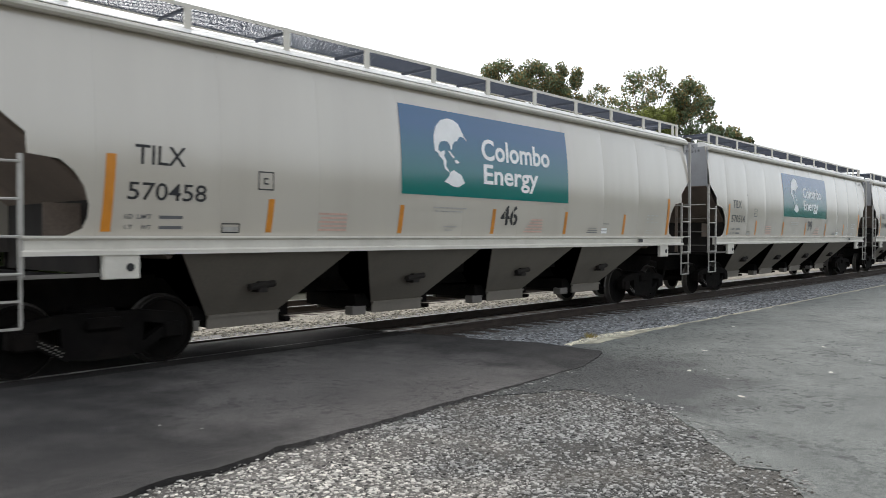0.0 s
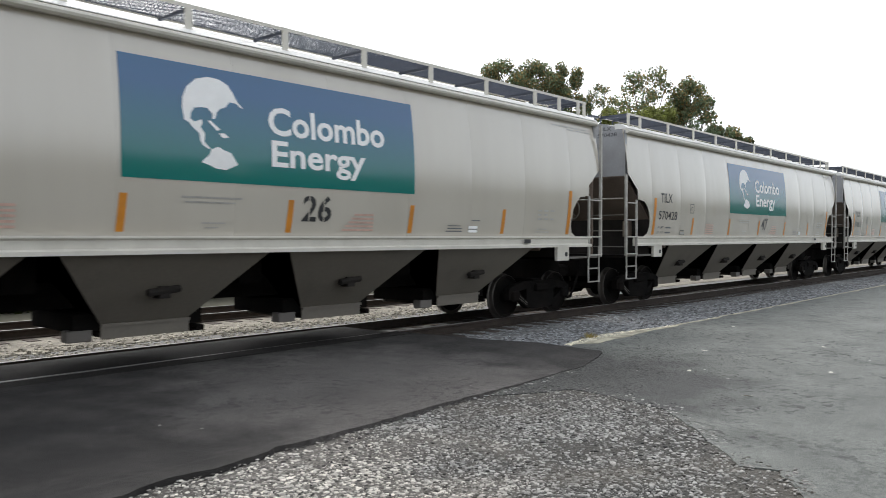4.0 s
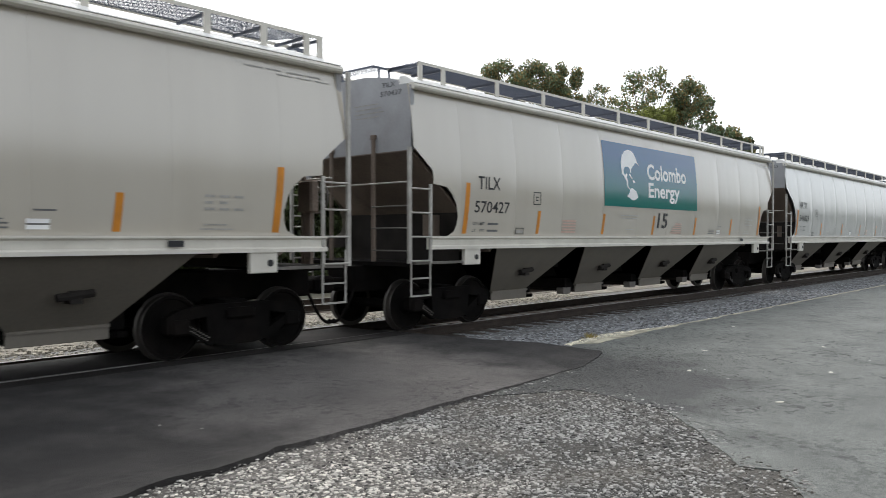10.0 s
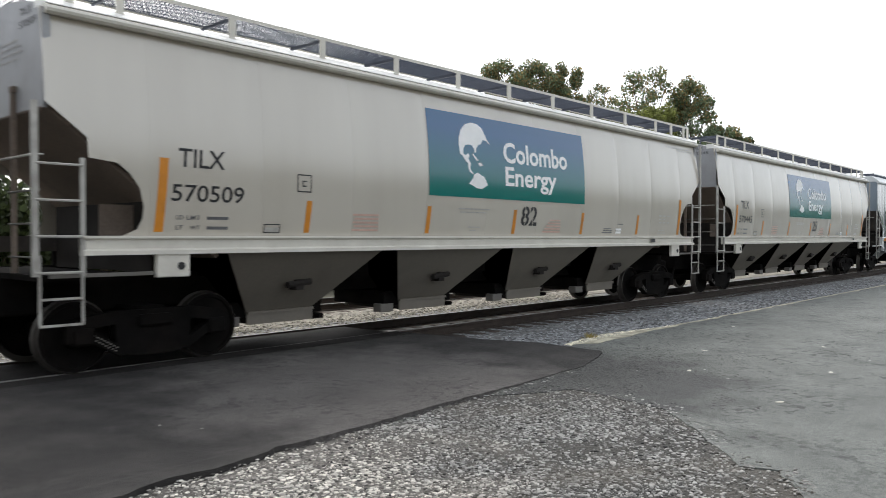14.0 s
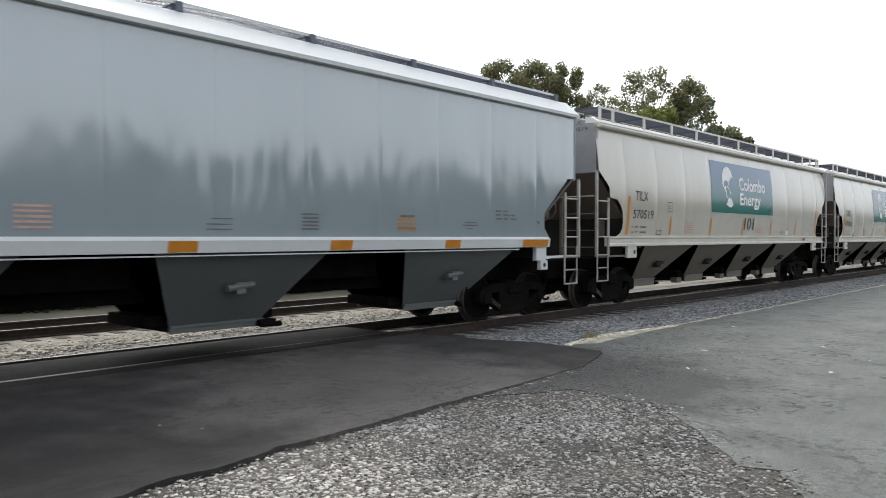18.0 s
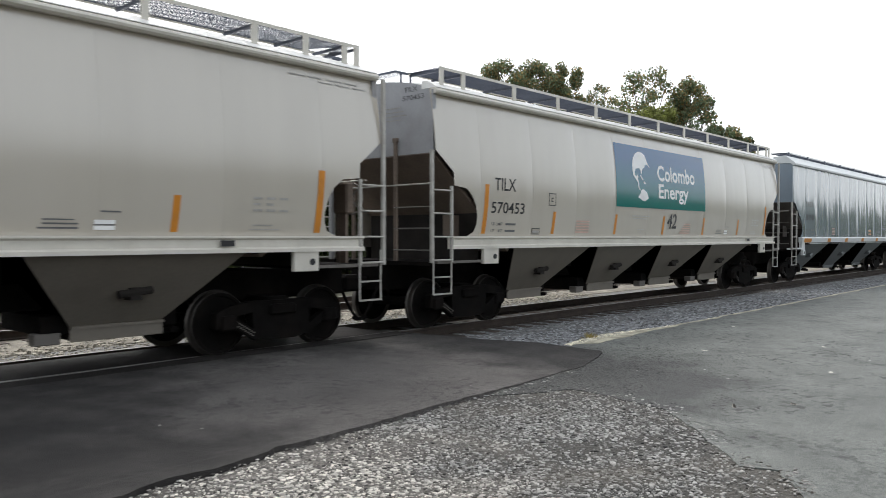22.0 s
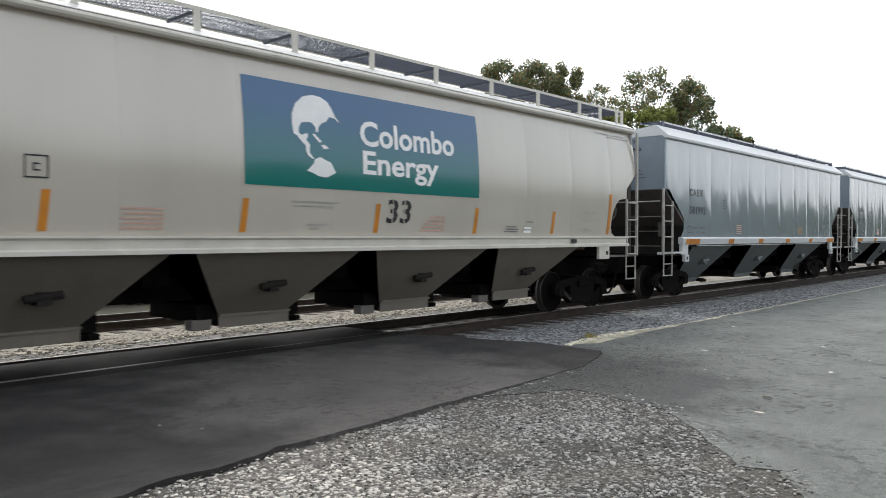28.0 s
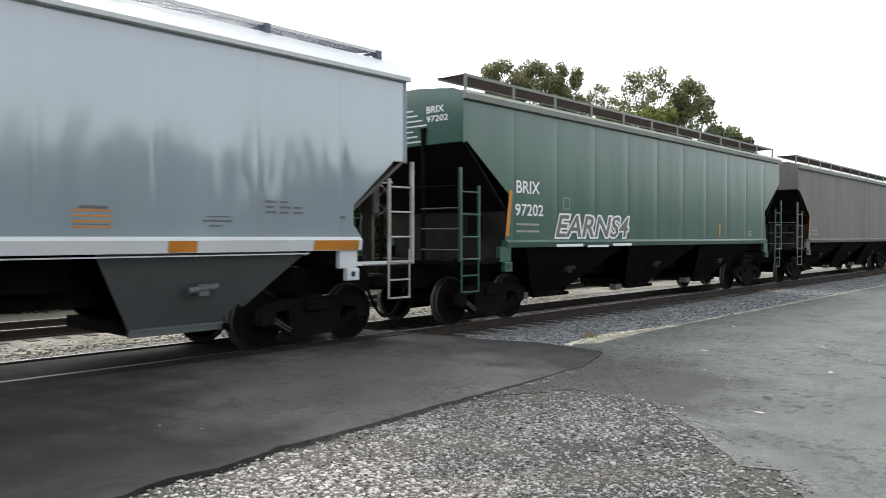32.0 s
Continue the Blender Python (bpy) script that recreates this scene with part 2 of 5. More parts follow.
def panel_material():
    """Blue above, green below, blended across the sign."""
    m = material("blue_green_sign_film", (1, 1, 1), 0.22, var=0.04, scale=1.0, coat=0.35, fine_var=0.2)
    n, l = m.node_tree.nodes, m.node_tree.links
    tc, sep, ramp = n.new("ShaderNodeTexCoord"), n.new("ShaderNodeSeparateXYZ"), n.new("ShaderNodeValToRGB")
    mr = n.new("ShaderNodeMapRange")
    mr.inputs[1].default_value, mr.inputs[2].default_value = 2.43, 3.95
    l.new(tc.outputs["Object"], sep.inputs[0])
    l.new(sep.outputs["Z"], mr.inputs[0])
    l.new(mr.outputs[0], ramp.inputs[0])
    e = ramp.color_ramp.elements
    e[0].position, e[0].color = 0.10, (0.0, 0.165, 0.145, 1)
    e[1].position, e[1].color = 0.80, (0.02, 0.105, 0.245, 1)
    l.new(ramp.outputs[0], n["Principled BSDF"].inputs["Base Color"])
    return m


SIGN = panel_material()

# ---- mesh helpers ----
def part(name, bm, mat, parent=None, label=""):
    """Links a bmesh as one mesh object, under parent if given."""
    me = bpy.data.meshes.new(name)
    bmesh.ops.recalc_face_normals(bm, faces=bm.faces)
    bm.to_mesh(me)
    bm.free()
    me.materials.append(mat)
    ob = new(name, me)
    if parent:
        ob.parent = parent
    if label:
        ob["label"] = label
    return ob


def share(ob, name, parent, m):
    """Another object on ob's mesh, placed by m."""
    q = new(name, ob.data)
    q.parent = parent
    q.matrix_basis = m
    if "label" in ob:
        q["label"] = ob["label"]
    return q


def box(bm, x, y, z, bevel=0.0):
    vs = [bm.verts.new((a, b, c)) for a in x for b in y for c in z]
    fs = [bm.faces.new([vs[i] for i in q]) for q in ((0, 1, 3, 2), (4, 6, 7, 5), (0, 4, 5, 1), (2, 3, 7, 6), (0, 2, 6, 4), (1, 5, 7, 3))]
    if bevel:
        bmesh.ops.bevel(bm, geom=list({e for f in fs for e in f.edges}), offset=bevel, segments=1, affect="EDGES")
    return bm


def bar(bm, a, b, r=0.02, sides=6, r2=None):
    """A round bar from a to b."""
    a, b = Vector(a), Vector(b)
    d = (b - a).normalized()
    s = d.orthogonal().normalized()
    u = d.cross(s)
    rings = []
    for p, q in ((a, r), (b, r if r2 is None else r2)):
        rings.append([bm.verts.new(p + q * (math.cos(2 * math.pi * i / sides) * s + math.sin(2 * math.pi * i / sides) * u)) for i in range(sides)])
    for i in range(sides):
        j = (i + 1) % sides
        bm.faces.new((rings[0][i], rings[0][j], rings[1][j], rings[1][i]))
    bm.faces.new(rings[0][::-1])
    bm.faces.new(rings[1])
    return bm


def flat(bm, a, b, w, h):
    """A rectangular bar from a to b, w across in y (or x if it runs along y), h in the other direction."""
    a, b = Vector(a), Vector(b)
    d = (b - a).normalized()
    side = Vector((0, 1, 0)) if abs(d.y) < 0.9 else Vector((1, 0, 0))
    u = d.cross(side).normalized()
    side = u.cross(d).normalized()
    vs = []
    for p in (a, b):
        vs += [bm.verts.new(p + side * i * w / 2 + u * j * h / 2) for i, j in ((-1, -1), (1, -1), (1, 1), (-1, 1))]
    for q in ((0, 1, 2, 3), (7, 6, 5, 4), (0, 4, 5, 1), (1, 5, 6, 2), (2, 6, 7, 3), (3, 7, 4, 0)):
        bm.faces.new([vs[i] for i in q])
    return bm


def tube(bm, points, r=0.028, sides=7):
    """A bent round tube through points, in one piece."""
    pts = [Vector(q) for q in points]
    rings = []
    for i, q in enumerate(pts):
        d = (pts[min(i + 1, len(pts) - 1)] - pts[max(i - 1, 0)]).normalized()
        s = Vector((0, 1, 0)).cross(d).normalized()
        u = d.cross(s)
        rings.append([bm.verts.new(q + r * (math.cos(2 * math.pi * k / sides) * s + math.sin(2 * math.pi * k / sides) * u)) for k in range(sides)])
    for a, b in zip(rings, rings[1:]):
        for k in range(sides):
            j = (k + 1) % sides
            bm.faces.new((a[k], a[j], b[j], b[k]))
    bm.faces.new(rings[0][::-1])
    bm.faces.new(rings[-1])
    return bm


def prism(bm, outline, axis, lo, hi):
    """A closed outline of (a, b) pulled along axis 'x', 'y' or 'z' from lo to hi."""
    def at(a, b, c):
        return {"x": (c, a, b), "y": (a, c, b), "z": (a, b, c)}[axis]
    r0 = [bm.verts.new(at(a, b, lo)) for a, b in outline]
    r1 = [bm.verts.new(at(a, b, hi)) for a, b in outline]
    k = len(outline)
    for i in range(k):
        j = (i + 1) % k
        bm.faces.new((r0[i], r0[j], r1[j], r1[i]))
    bm.faces.new(r0[::-1])
    bm.faces.new(r1)
    return bm


def lathe(bm, profile, axis_y=0.0, sides=24):
    """Profile of (radius, y) turned about the y axis."""
    rings = []
    for r, y in profile:
        rings.append([bm.verts.new((r * math.cos(2 * math.pi * i / sides), y + axis_y, r * math.sin(2 * math.pi * i / sides))) for i in range(sides)])
    for a, b in zip(rings, rings[1:]):
        for i in range(sides):
            j = (i + 1) % sides
            bm.faces.new((a[i], a[j], b[j], b[i]))
    bm.faces.new(rings[0][::-1])
    bm.faces.new(rings[-1])
    return bm


def slice_up(bm, axis, values):
    for v in values:
        co, no = ((v, 0, 0), (1, 0, 0)) if axis == "x" else ((0, 0, v), (0, 0, 1))
        bmesh.ops.bisect_plane(bm, geom=bm.verts[:] + bm.edges[:] + bm.faces[:], plane_co=co, plane_no=no)


def smooth_side(ob, shape):
    """Shading normals of a bowed side, from its curve."""
    me, out = ob.data, []
    xs = [v.co.x for v in me.vertices]
    lo, hi = min(xs), max(xs)
    for f in me.polygons:
        f.use_smooth = True
        for li in f.loop_indices:
            if f.normal.y < -0.5:
                x, _, z = me.vertices[me.loops[li].vertex_index].co
                near = min(x - lo, hi - x)
                pull = (0.09 if near < 0.05 else 0.04 if near < 0.2 else 0.0) * (-1 if x - lo < hi - x else 1) * (hi - lo < 3)
                slope = (shape(z + 0.01) - shape(z - 0.01)) / 0.02
                out.append(Vector((pull, -1, -slope)).normalized())
            else:
                out.append(f.normal.copy())
    me.normals_split_custom_set(out)


# ---- covered hopper cars: local x from the leading body end backwards, near side at -y ----
YC = 10.62          # centre line of the running track
GATE = 0.38


def bow(z):
    """Half-width of a bowed side at height z."""
    return 1.625 - (0.115 if z > 2.65 else 0.16) * ((z - 2.65) / 1.35) ** 2


def plain(z):
    return 1.60


def sheet(outline, shape, thick, x0=None, x1=None):
    bm = bmesh.new()
    bm.faces.new([bm.verts.new((a, 0, b)) for a, b in outline])
    if x0 is not None:
        bmesh.ops.bisect_plane(bm, geom=bm.verts[:] + bm.edges[:] + bm.faces[:], plane_co=(x0, 0, 0), plane_no=(-1, 0, 0), clear_outer=True)
        bmesh.ops.bisect_plane(bm, geom=bm.verts[:] + bm.edges[:] + bm.faces[:], plane_co=(x1, 0, 0), plane_no=(1, 0, 0), clear_outer=True)
    slice_up(bm, "z", [1.75 + 0.24 * i for i in range(12)])
    if x0 is not None:
        slice_up(bm, "x", [x0 + 0.1, x0 + 0.3, x1 - 0.3, x1 - 0.1])
    for v in bm.verts:
        v.co.y = -shape(v.co.z)
    bm.normal_update()
    bmesh.ops.triangulate(bm, faces=[f for f in bm.faces if len(f.verts) > 4])
    if thick:
        bmesh.ops.recalc_face_normals(bm, faces=bm.faces)
        bmesh.ops.solidify(bm, geom=bm.faces[:], thickness=thick)
    for f in bm.faces:
        f.smooth = abs(f.normal.y) > 0.5
    return bm


def letters(name, text, mat, parent, x0, x1, z0, z1, shape, bold=0.0, lift=0.006, label="", cell=0.0, end=False, lean=0.0):
    """Lettering on a car's near side, fitted into x0..x1, z0..z1."""
    cu = bpy.data.curves.new(name, "FONT")
    cu.body, cu.offset, cu.resolution_u, cu.space_character = text, bold, 3, 1.0 + cell
    tmp = bpy.data.objects.new("tmp", cu)
    me = tmp.to_mesh()
    bm = bmesh.new()
    bm.from_mesh(me)
    tmp.to_mesh_clear()
    bpy.data.objects.remove(tmp)
    xs, ys = [v.co.x for v in bm.verts], [v.co.y for v in bm.verts]
    for v in bm.verts:
        v.co = (x0 + (v.co.x - min(xs)) / (max(xs) - min(xs)) * (x1 - x0), 0, z0 + (v.co.y - min(ys)) / (max(ys) - min(ys)) * (z1 - z0))
    if z1 - z0 > 0.25:
        slice_up(bm, "z", [z0 + (z1 - z0) * i / 4 for i in range(1, 4)])
    for v in bm.verts:
        if end:
            v.co = (0.045 - lift, v.co.x, v.co.z)
        else:
            v.co.x += lean * (v.co.z - z0)
            v.co.y = -shape(v.co.z) - lift
    ob = part(name, bm, mat, parent, label)
    return ob


def bars(name, mat, parent, rows, shape, lift=0.005, lean=0.0):
    """Unreadable small print: thin bars (x0, x1, z0, z1) on the side."""
    bm = bmesh.new()
    for a, b, c, d in rows:
        k = max(1, int((d - c) / 0.12))
        for i in range(k):
            e, f = c + (d - c) * i / k, c + (d - c) * (i + 1) / k
            bm.faces.new([bm.verts.new((p, -shape(q) - lift, q)) for p, q in ((a + lean * (e - c), e), (b + lean * (e - c), e), (b + lean * (f - c), f), (a + lean * (f - c), f))])
    return part(name, bm, mat, parent)


def end_bars(name, mat, parent, rows):
    """Unreadable print on the leading end panel: bars (y0, y1, z0, z1)."""
    bm = bmesh.new()
    for a, b, c, d in rows:
        bm.faces.new([bm.verts.new((0.039, p, q)) for p, q in ((a, c), (b, c), (b, d), (a, d))])
    return part(name, bm, mat, parent)


def frame_bars(x0, x1, z0, z1, w=0.018):
    return [(x0, x1, z0, z0 + w), (x0, x1, z1 - w, z1), (x0, x0 + w, z0, z1), (x1 - w, x1, z0, z1)]


def wheelset(parent, x):
    bm = bmesh.new()
    for s in (-1, 1):
        prof = [(0.09, 0.66), (0.13, 0.69), (0.14, 0.72), (0.36, 0.735), (0.40, 0.70), (0.482, 0.69), (0.482, 0.715), (0.462, 0.73), (0.452, 0.822), (0.443, 0.83), (0.40, 0.831), (0.385, 0.80), (0.16, 0.79), (0.13, 0.83), (0.08, 0.84)]
        lathe(bm, [(r, s * y) for r, y in prof], sides=28)
    lathe(bm, [(0.085, -1.0), (0.085, 1.0)], sides=10)
    for s in (-1, 1):
        for i in range(3):
            a = 2 * math.pi * i / 3
            p = Vector((0.045 * math.cos(a), s * 1.0, 0.045 * math.sin(a)))
            box(bm, (p.x - 0.015, p.x + 0.015), (p.y - 0.02, p.y + 0.02), (p.z - 0.015, p.z + 0.015))
    ob = part("wheelset", bm, NEAR_BLACK, parent, "dark steel wheels on an axle")
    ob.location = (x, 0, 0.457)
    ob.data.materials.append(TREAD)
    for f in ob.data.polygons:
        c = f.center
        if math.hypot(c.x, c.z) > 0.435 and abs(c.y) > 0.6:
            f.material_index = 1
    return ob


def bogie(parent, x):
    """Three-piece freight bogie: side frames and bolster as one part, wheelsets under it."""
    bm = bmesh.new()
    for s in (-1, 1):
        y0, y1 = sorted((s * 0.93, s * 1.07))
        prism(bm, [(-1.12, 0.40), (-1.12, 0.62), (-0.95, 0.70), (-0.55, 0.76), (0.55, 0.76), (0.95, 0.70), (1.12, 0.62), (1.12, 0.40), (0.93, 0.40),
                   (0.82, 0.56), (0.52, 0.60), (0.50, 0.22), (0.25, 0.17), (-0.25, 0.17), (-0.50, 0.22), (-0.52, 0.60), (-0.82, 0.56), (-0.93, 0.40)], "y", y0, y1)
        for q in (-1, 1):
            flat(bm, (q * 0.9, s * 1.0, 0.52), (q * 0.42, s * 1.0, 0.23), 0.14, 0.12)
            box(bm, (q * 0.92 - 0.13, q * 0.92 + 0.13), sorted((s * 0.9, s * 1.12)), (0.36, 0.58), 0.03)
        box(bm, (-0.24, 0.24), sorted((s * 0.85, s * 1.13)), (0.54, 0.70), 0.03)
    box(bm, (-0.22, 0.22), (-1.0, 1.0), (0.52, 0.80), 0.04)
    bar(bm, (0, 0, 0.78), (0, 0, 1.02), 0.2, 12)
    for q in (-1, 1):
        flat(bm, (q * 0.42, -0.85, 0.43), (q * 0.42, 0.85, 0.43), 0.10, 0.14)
    ob = part("bogie", bm, NEAR_BLACK, parent, "black cast-steel bogie")
    ob.location = (x, 0, 0)
    coil = None
    for s in (-1, 1):
        for i in range(3):
            if coil is None:
                bm = bmesh.new()
                for j in range(6):
                    bar(bm, (0, 0, 0.235 + 0.05 * j), (0, 0, 0.262 + 0.05 * j), 0.07, 10)
                coil = spring = part("spring", bm, SPRING, ob, "dark coil spring")
            else:
                spring = share(coil, "spring", ob, pose(0, 0, 0))
            spring.location = (-0.17 + 0.17 * i, s * 1.0, 0)
    bm = bmesh.new()
    for i in range(9):
        f = 0.12 + 0.085 * i
        cx, cz = -0.9 + 0.48 * f, 0.52 - 0.29 * f
        for k in (0, 1):
            a, c = cx + 0.012 - 0.02 * k, cz + 0.018 - 0.04 * k
            bm.faces.new([bm.verts.new((a + p, -1.078, c + q)) for p, q in ((-0.012, -0.008), (0.010, -0.012), (0.014, 0.006), (-0.008, 0.010))])
    part("frame_marking", bm, OLD_GREY, ob, "small pale cast markings")
    wheelset(ob, -0.925)
    wheelset(ob, 0.925)
    return ob


def ladder(parent, xo, xi, top_o, top_i, y, mat, foot=0.70):
    """Corner ladder: outer and inner stile, rungs, and the stirrup step below."""
    bm = bmesh.new()
    flat(bm, (xo, y, 1.26), (xo, y, top_o), 0.05, 0.065)
    lad = part("ladder", bm, mat, parent, "light steel corner ladder")
    bm = bmesh.new()
    flat(bm, (xi, y, 1.26), (xi, y, top_i), 0.04, 0.05)
    part("stile", bm, mat, lad)
    bm = bmesh.new()
    bar(bm, (xo, y - 0.02, 1.30), (xi, y - 0.02, 1.30), 0.016, 6)
    rung = part("rung", bm, mat, lad)
    z = 0.41
    while 1.30 + z < top_i:
        share(rung, "rung", lad, pose(0, 0, z))
        z += 0.41
    a, b = xo + (0.05 if xi > xo else -0.05), xi
    bm = bmesh.new()
    for q in (a, b):
        bar(bm, (q, y + 0.01, 1.5), (q, y + 0.01, foot), 0.018, 6)
    for z in (foot, foot + 0.30):
        flat(bm, (a, y + 0.01, z), (b, y + 0.01, z), 0.05, 0.025)
    part("stirrup_step", bm, mat, lad)
    return lad


def end_structure(parent, L, mat_end, slope_mat, z_split, z_top, half, roof_pts, toe, iron):
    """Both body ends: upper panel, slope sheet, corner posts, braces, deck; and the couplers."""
    for rear in (0, 1):
        def X(v):
            return L - v if rear else v
        bm = bmesh.new()
        outline = [(-half, z_split)] + [(-half, z_top)] + roof_pts + [(half, z_top), (half, z_split)]
        lo, hi = sorted((X(0.045), X(0.10)))
        prism(bm, outline, "x", lo, hi)
        part("end_panel", bm, mat_end, parent, "grey painted upper end panel")
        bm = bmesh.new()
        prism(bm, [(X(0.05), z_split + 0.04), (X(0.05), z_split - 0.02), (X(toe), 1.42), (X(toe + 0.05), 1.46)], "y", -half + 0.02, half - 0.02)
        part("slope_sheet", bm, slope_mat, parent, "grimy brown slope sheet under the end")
        for s in (-1, 1):
            bm = bmesh.new()
            yy = s * (half - 0.012)
            flat(bm, (X(0.035), yy, z_split - 0.03), (X(0.035), yy, z_top - 0.02), 0.03, 0.05)
            part("corner_angle", bm, mat_end, parent)
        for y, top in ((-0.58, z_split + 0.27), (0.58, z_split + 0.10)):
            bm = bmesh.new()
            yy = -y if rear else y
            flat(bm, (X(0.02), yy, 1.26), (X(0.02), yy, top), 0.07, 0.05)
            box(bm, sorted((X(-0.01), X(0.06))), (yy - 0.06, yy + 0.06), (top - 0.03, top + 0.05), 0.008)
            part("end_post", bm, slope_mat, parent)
        # grab irons: one long rail, short ones between the corner and the post
        side = 1 if rear else -1
        bm = bmesh.new()
        bar(bm, (X(-0.05), side * 1.5, 2.645), (X(-0.05), -side * 1.2, 2.645), 0.015, 6)
        for q in (side * 1.45, side * 0.58, -side * 0.58):
            bar(bm, (X(-0.05), q, 2.645), (X(0.04), q, 2.645), 0.012, 5)
        part("grab_bar", bm, iron, parent, "thin steel hand rail across the end")
        for z in (2.24, 1.86, 1.47):
            bm = bmesh.new()
            bar(bm, (X(-0.03), side * 1.5, z), (X(-0.03), side * 0.58, z), 0.013, 6)
            part("grab_bar", bm, DUSTY_STEEL, parent, "thin dusty grab iron")
        # end ladder at the other corner
        if not rear and half < 1.55:
            far = -side
            bm = bmesh.new()
            box(bm, sorted((X(-0.14), X(-0.06))), sorted((far * 1.05, far * 1.15)), (1.27, 4.42), 0.012)
            end_ladder = part("end_ladder", bm, mat_end, parent, "grey end ladder up to the roof")
            z = 1.5
            while z < 4.4:
                bm = bmesh.new()
                bar(bm, (X(-0.10), far * 1.10, z), (X(-0.10), far * 1.62, z), 0.014, 6)
                part("rung", bm, iron, end_ladder)
                z += 0.41
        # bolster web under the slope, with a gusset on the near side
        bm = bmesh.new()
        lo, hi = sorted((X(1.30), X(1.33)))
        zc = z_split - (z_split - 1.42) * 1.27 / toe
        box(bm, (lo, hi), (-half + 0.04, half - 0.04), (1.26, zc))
        part("bolster_web", bm, DARK_PLATE, parent, "dark web plate over the bogie")
        bm = bmesh.new()
        prism(bm, [(X(0.86), 1.72), (X(1.30), 1.72), (X(1.30), 2.12), (X(0.86), 2.12)], "y", -1.01, -0.99)
        part("web_gusset", bm, slope_mat, parent)
        if rear:
            # brake gear on the deck at the trailing end
            bm = bmesh.new()
            bar(bm, (X(0.62), -0.62, 1.60), (X(0.62), 0.35, 1.60), 0.19, 14)
            for q in (-0.64, 0.30):
                bar(bm, (X(0.62), q, 1.60), (X(0.62), q + 0.05, 1.60), 0.205, 14)
            box(bm, sorted((X(0.5), X(0.75))), (-0.5, 0.25), (1.26, 1.44), 0.01)
            part("air_reservoir", bm, slope_mat, parent, "dark brake air reservoir")
            bm = bmesh.new()
            ring = [(X(-0.16), -0.72 + 0.26 * math.cos(a * math.pi / 12), 2.36 + 0.26 * math.sin(a * math.pi / 12)) for a in range(25)]
            for a, b in zip(ring, ring[1:]):
                bar(bm, a, b, 0.018, 5)
            for a in range(4):
                bar(bm, (X(-0.12), -0.72, 2.36), ring[6 * a + 3], 0.012, 5)
            bar(bm, (X(-0.17), -0.72, 2.36), (X(-0.02), -0.72, 2.36), 0.035, 8)
            wheel = part("hand_brake", bm, DUSTY_STEEL, parent, "dusty hand brake wheel")
            bm = bmesh.new()
            box(bm, sorted((X(-0.05), X(0.12))), (-0.90, -0.54), (2.10, 2.62), 0.03)
            part("brake_housing", bm, slope_mat, wheel, "dusty brake gear housing")
            bm = bmesh.new()
            flat(bm, (X(0.02), -0.72, 1.26), (X(0.02), -0.72, 2.12), 0.14, 0.06)
            part("brake_stand", bm, slope_mat, wheel)
            bm = bmesh.new()
            tube(bm, [(X(0.25 + 0.1 * k), 0.5 - 0.2 * k, 1.95 - 0.12 * k + 0.05 * (k % 2)) for k in range(6)], 0.02, 6)
            box(bm, sorted((X(0.18), X(0.45))), (0.32, 0.62), (1.40, 1.95), 0.02)
            part("brake_valve", bm, NEAR_BLACK, parent, "black brake valve and pipe")
        bm = bmesh.new()
        lo, hi = sorted((X(-0.05), X(1.0)))
        box(bm, (lo, hi), (-half, half), (1.20, 1.27))
        lo, hi = sorted((X(-0.25), X(2.6)))
        box(bm, (lo, hi), (-0.38, 0.38), (0.72, 1.2), 0.03)
        part("end_platform", bm, NEAR_BLACK, parent, "black underframe and end deck")
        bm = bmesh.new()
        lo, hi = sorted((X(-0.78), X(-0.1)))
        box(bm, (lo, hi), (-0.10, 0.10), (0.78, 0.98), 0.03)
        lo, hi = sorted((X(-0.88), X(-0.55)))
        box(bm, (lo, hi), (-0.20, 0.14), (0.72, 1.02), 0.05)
        part("coupler", bm, NEAR_BLACK, parent, "rusty knuckle coupler")
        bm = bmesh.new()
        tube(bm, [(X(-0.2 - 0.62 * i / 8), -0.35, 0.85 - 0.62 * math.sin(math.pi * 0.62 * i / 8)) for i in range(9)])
        part("air_hose", bm, NEAR_BLACK, parent, "black rubber air hose")
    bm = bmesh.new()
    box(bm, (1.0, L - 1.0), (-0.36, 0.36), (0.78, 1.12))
    part("centre_sill", bm, NEAR_BLACK, parent)


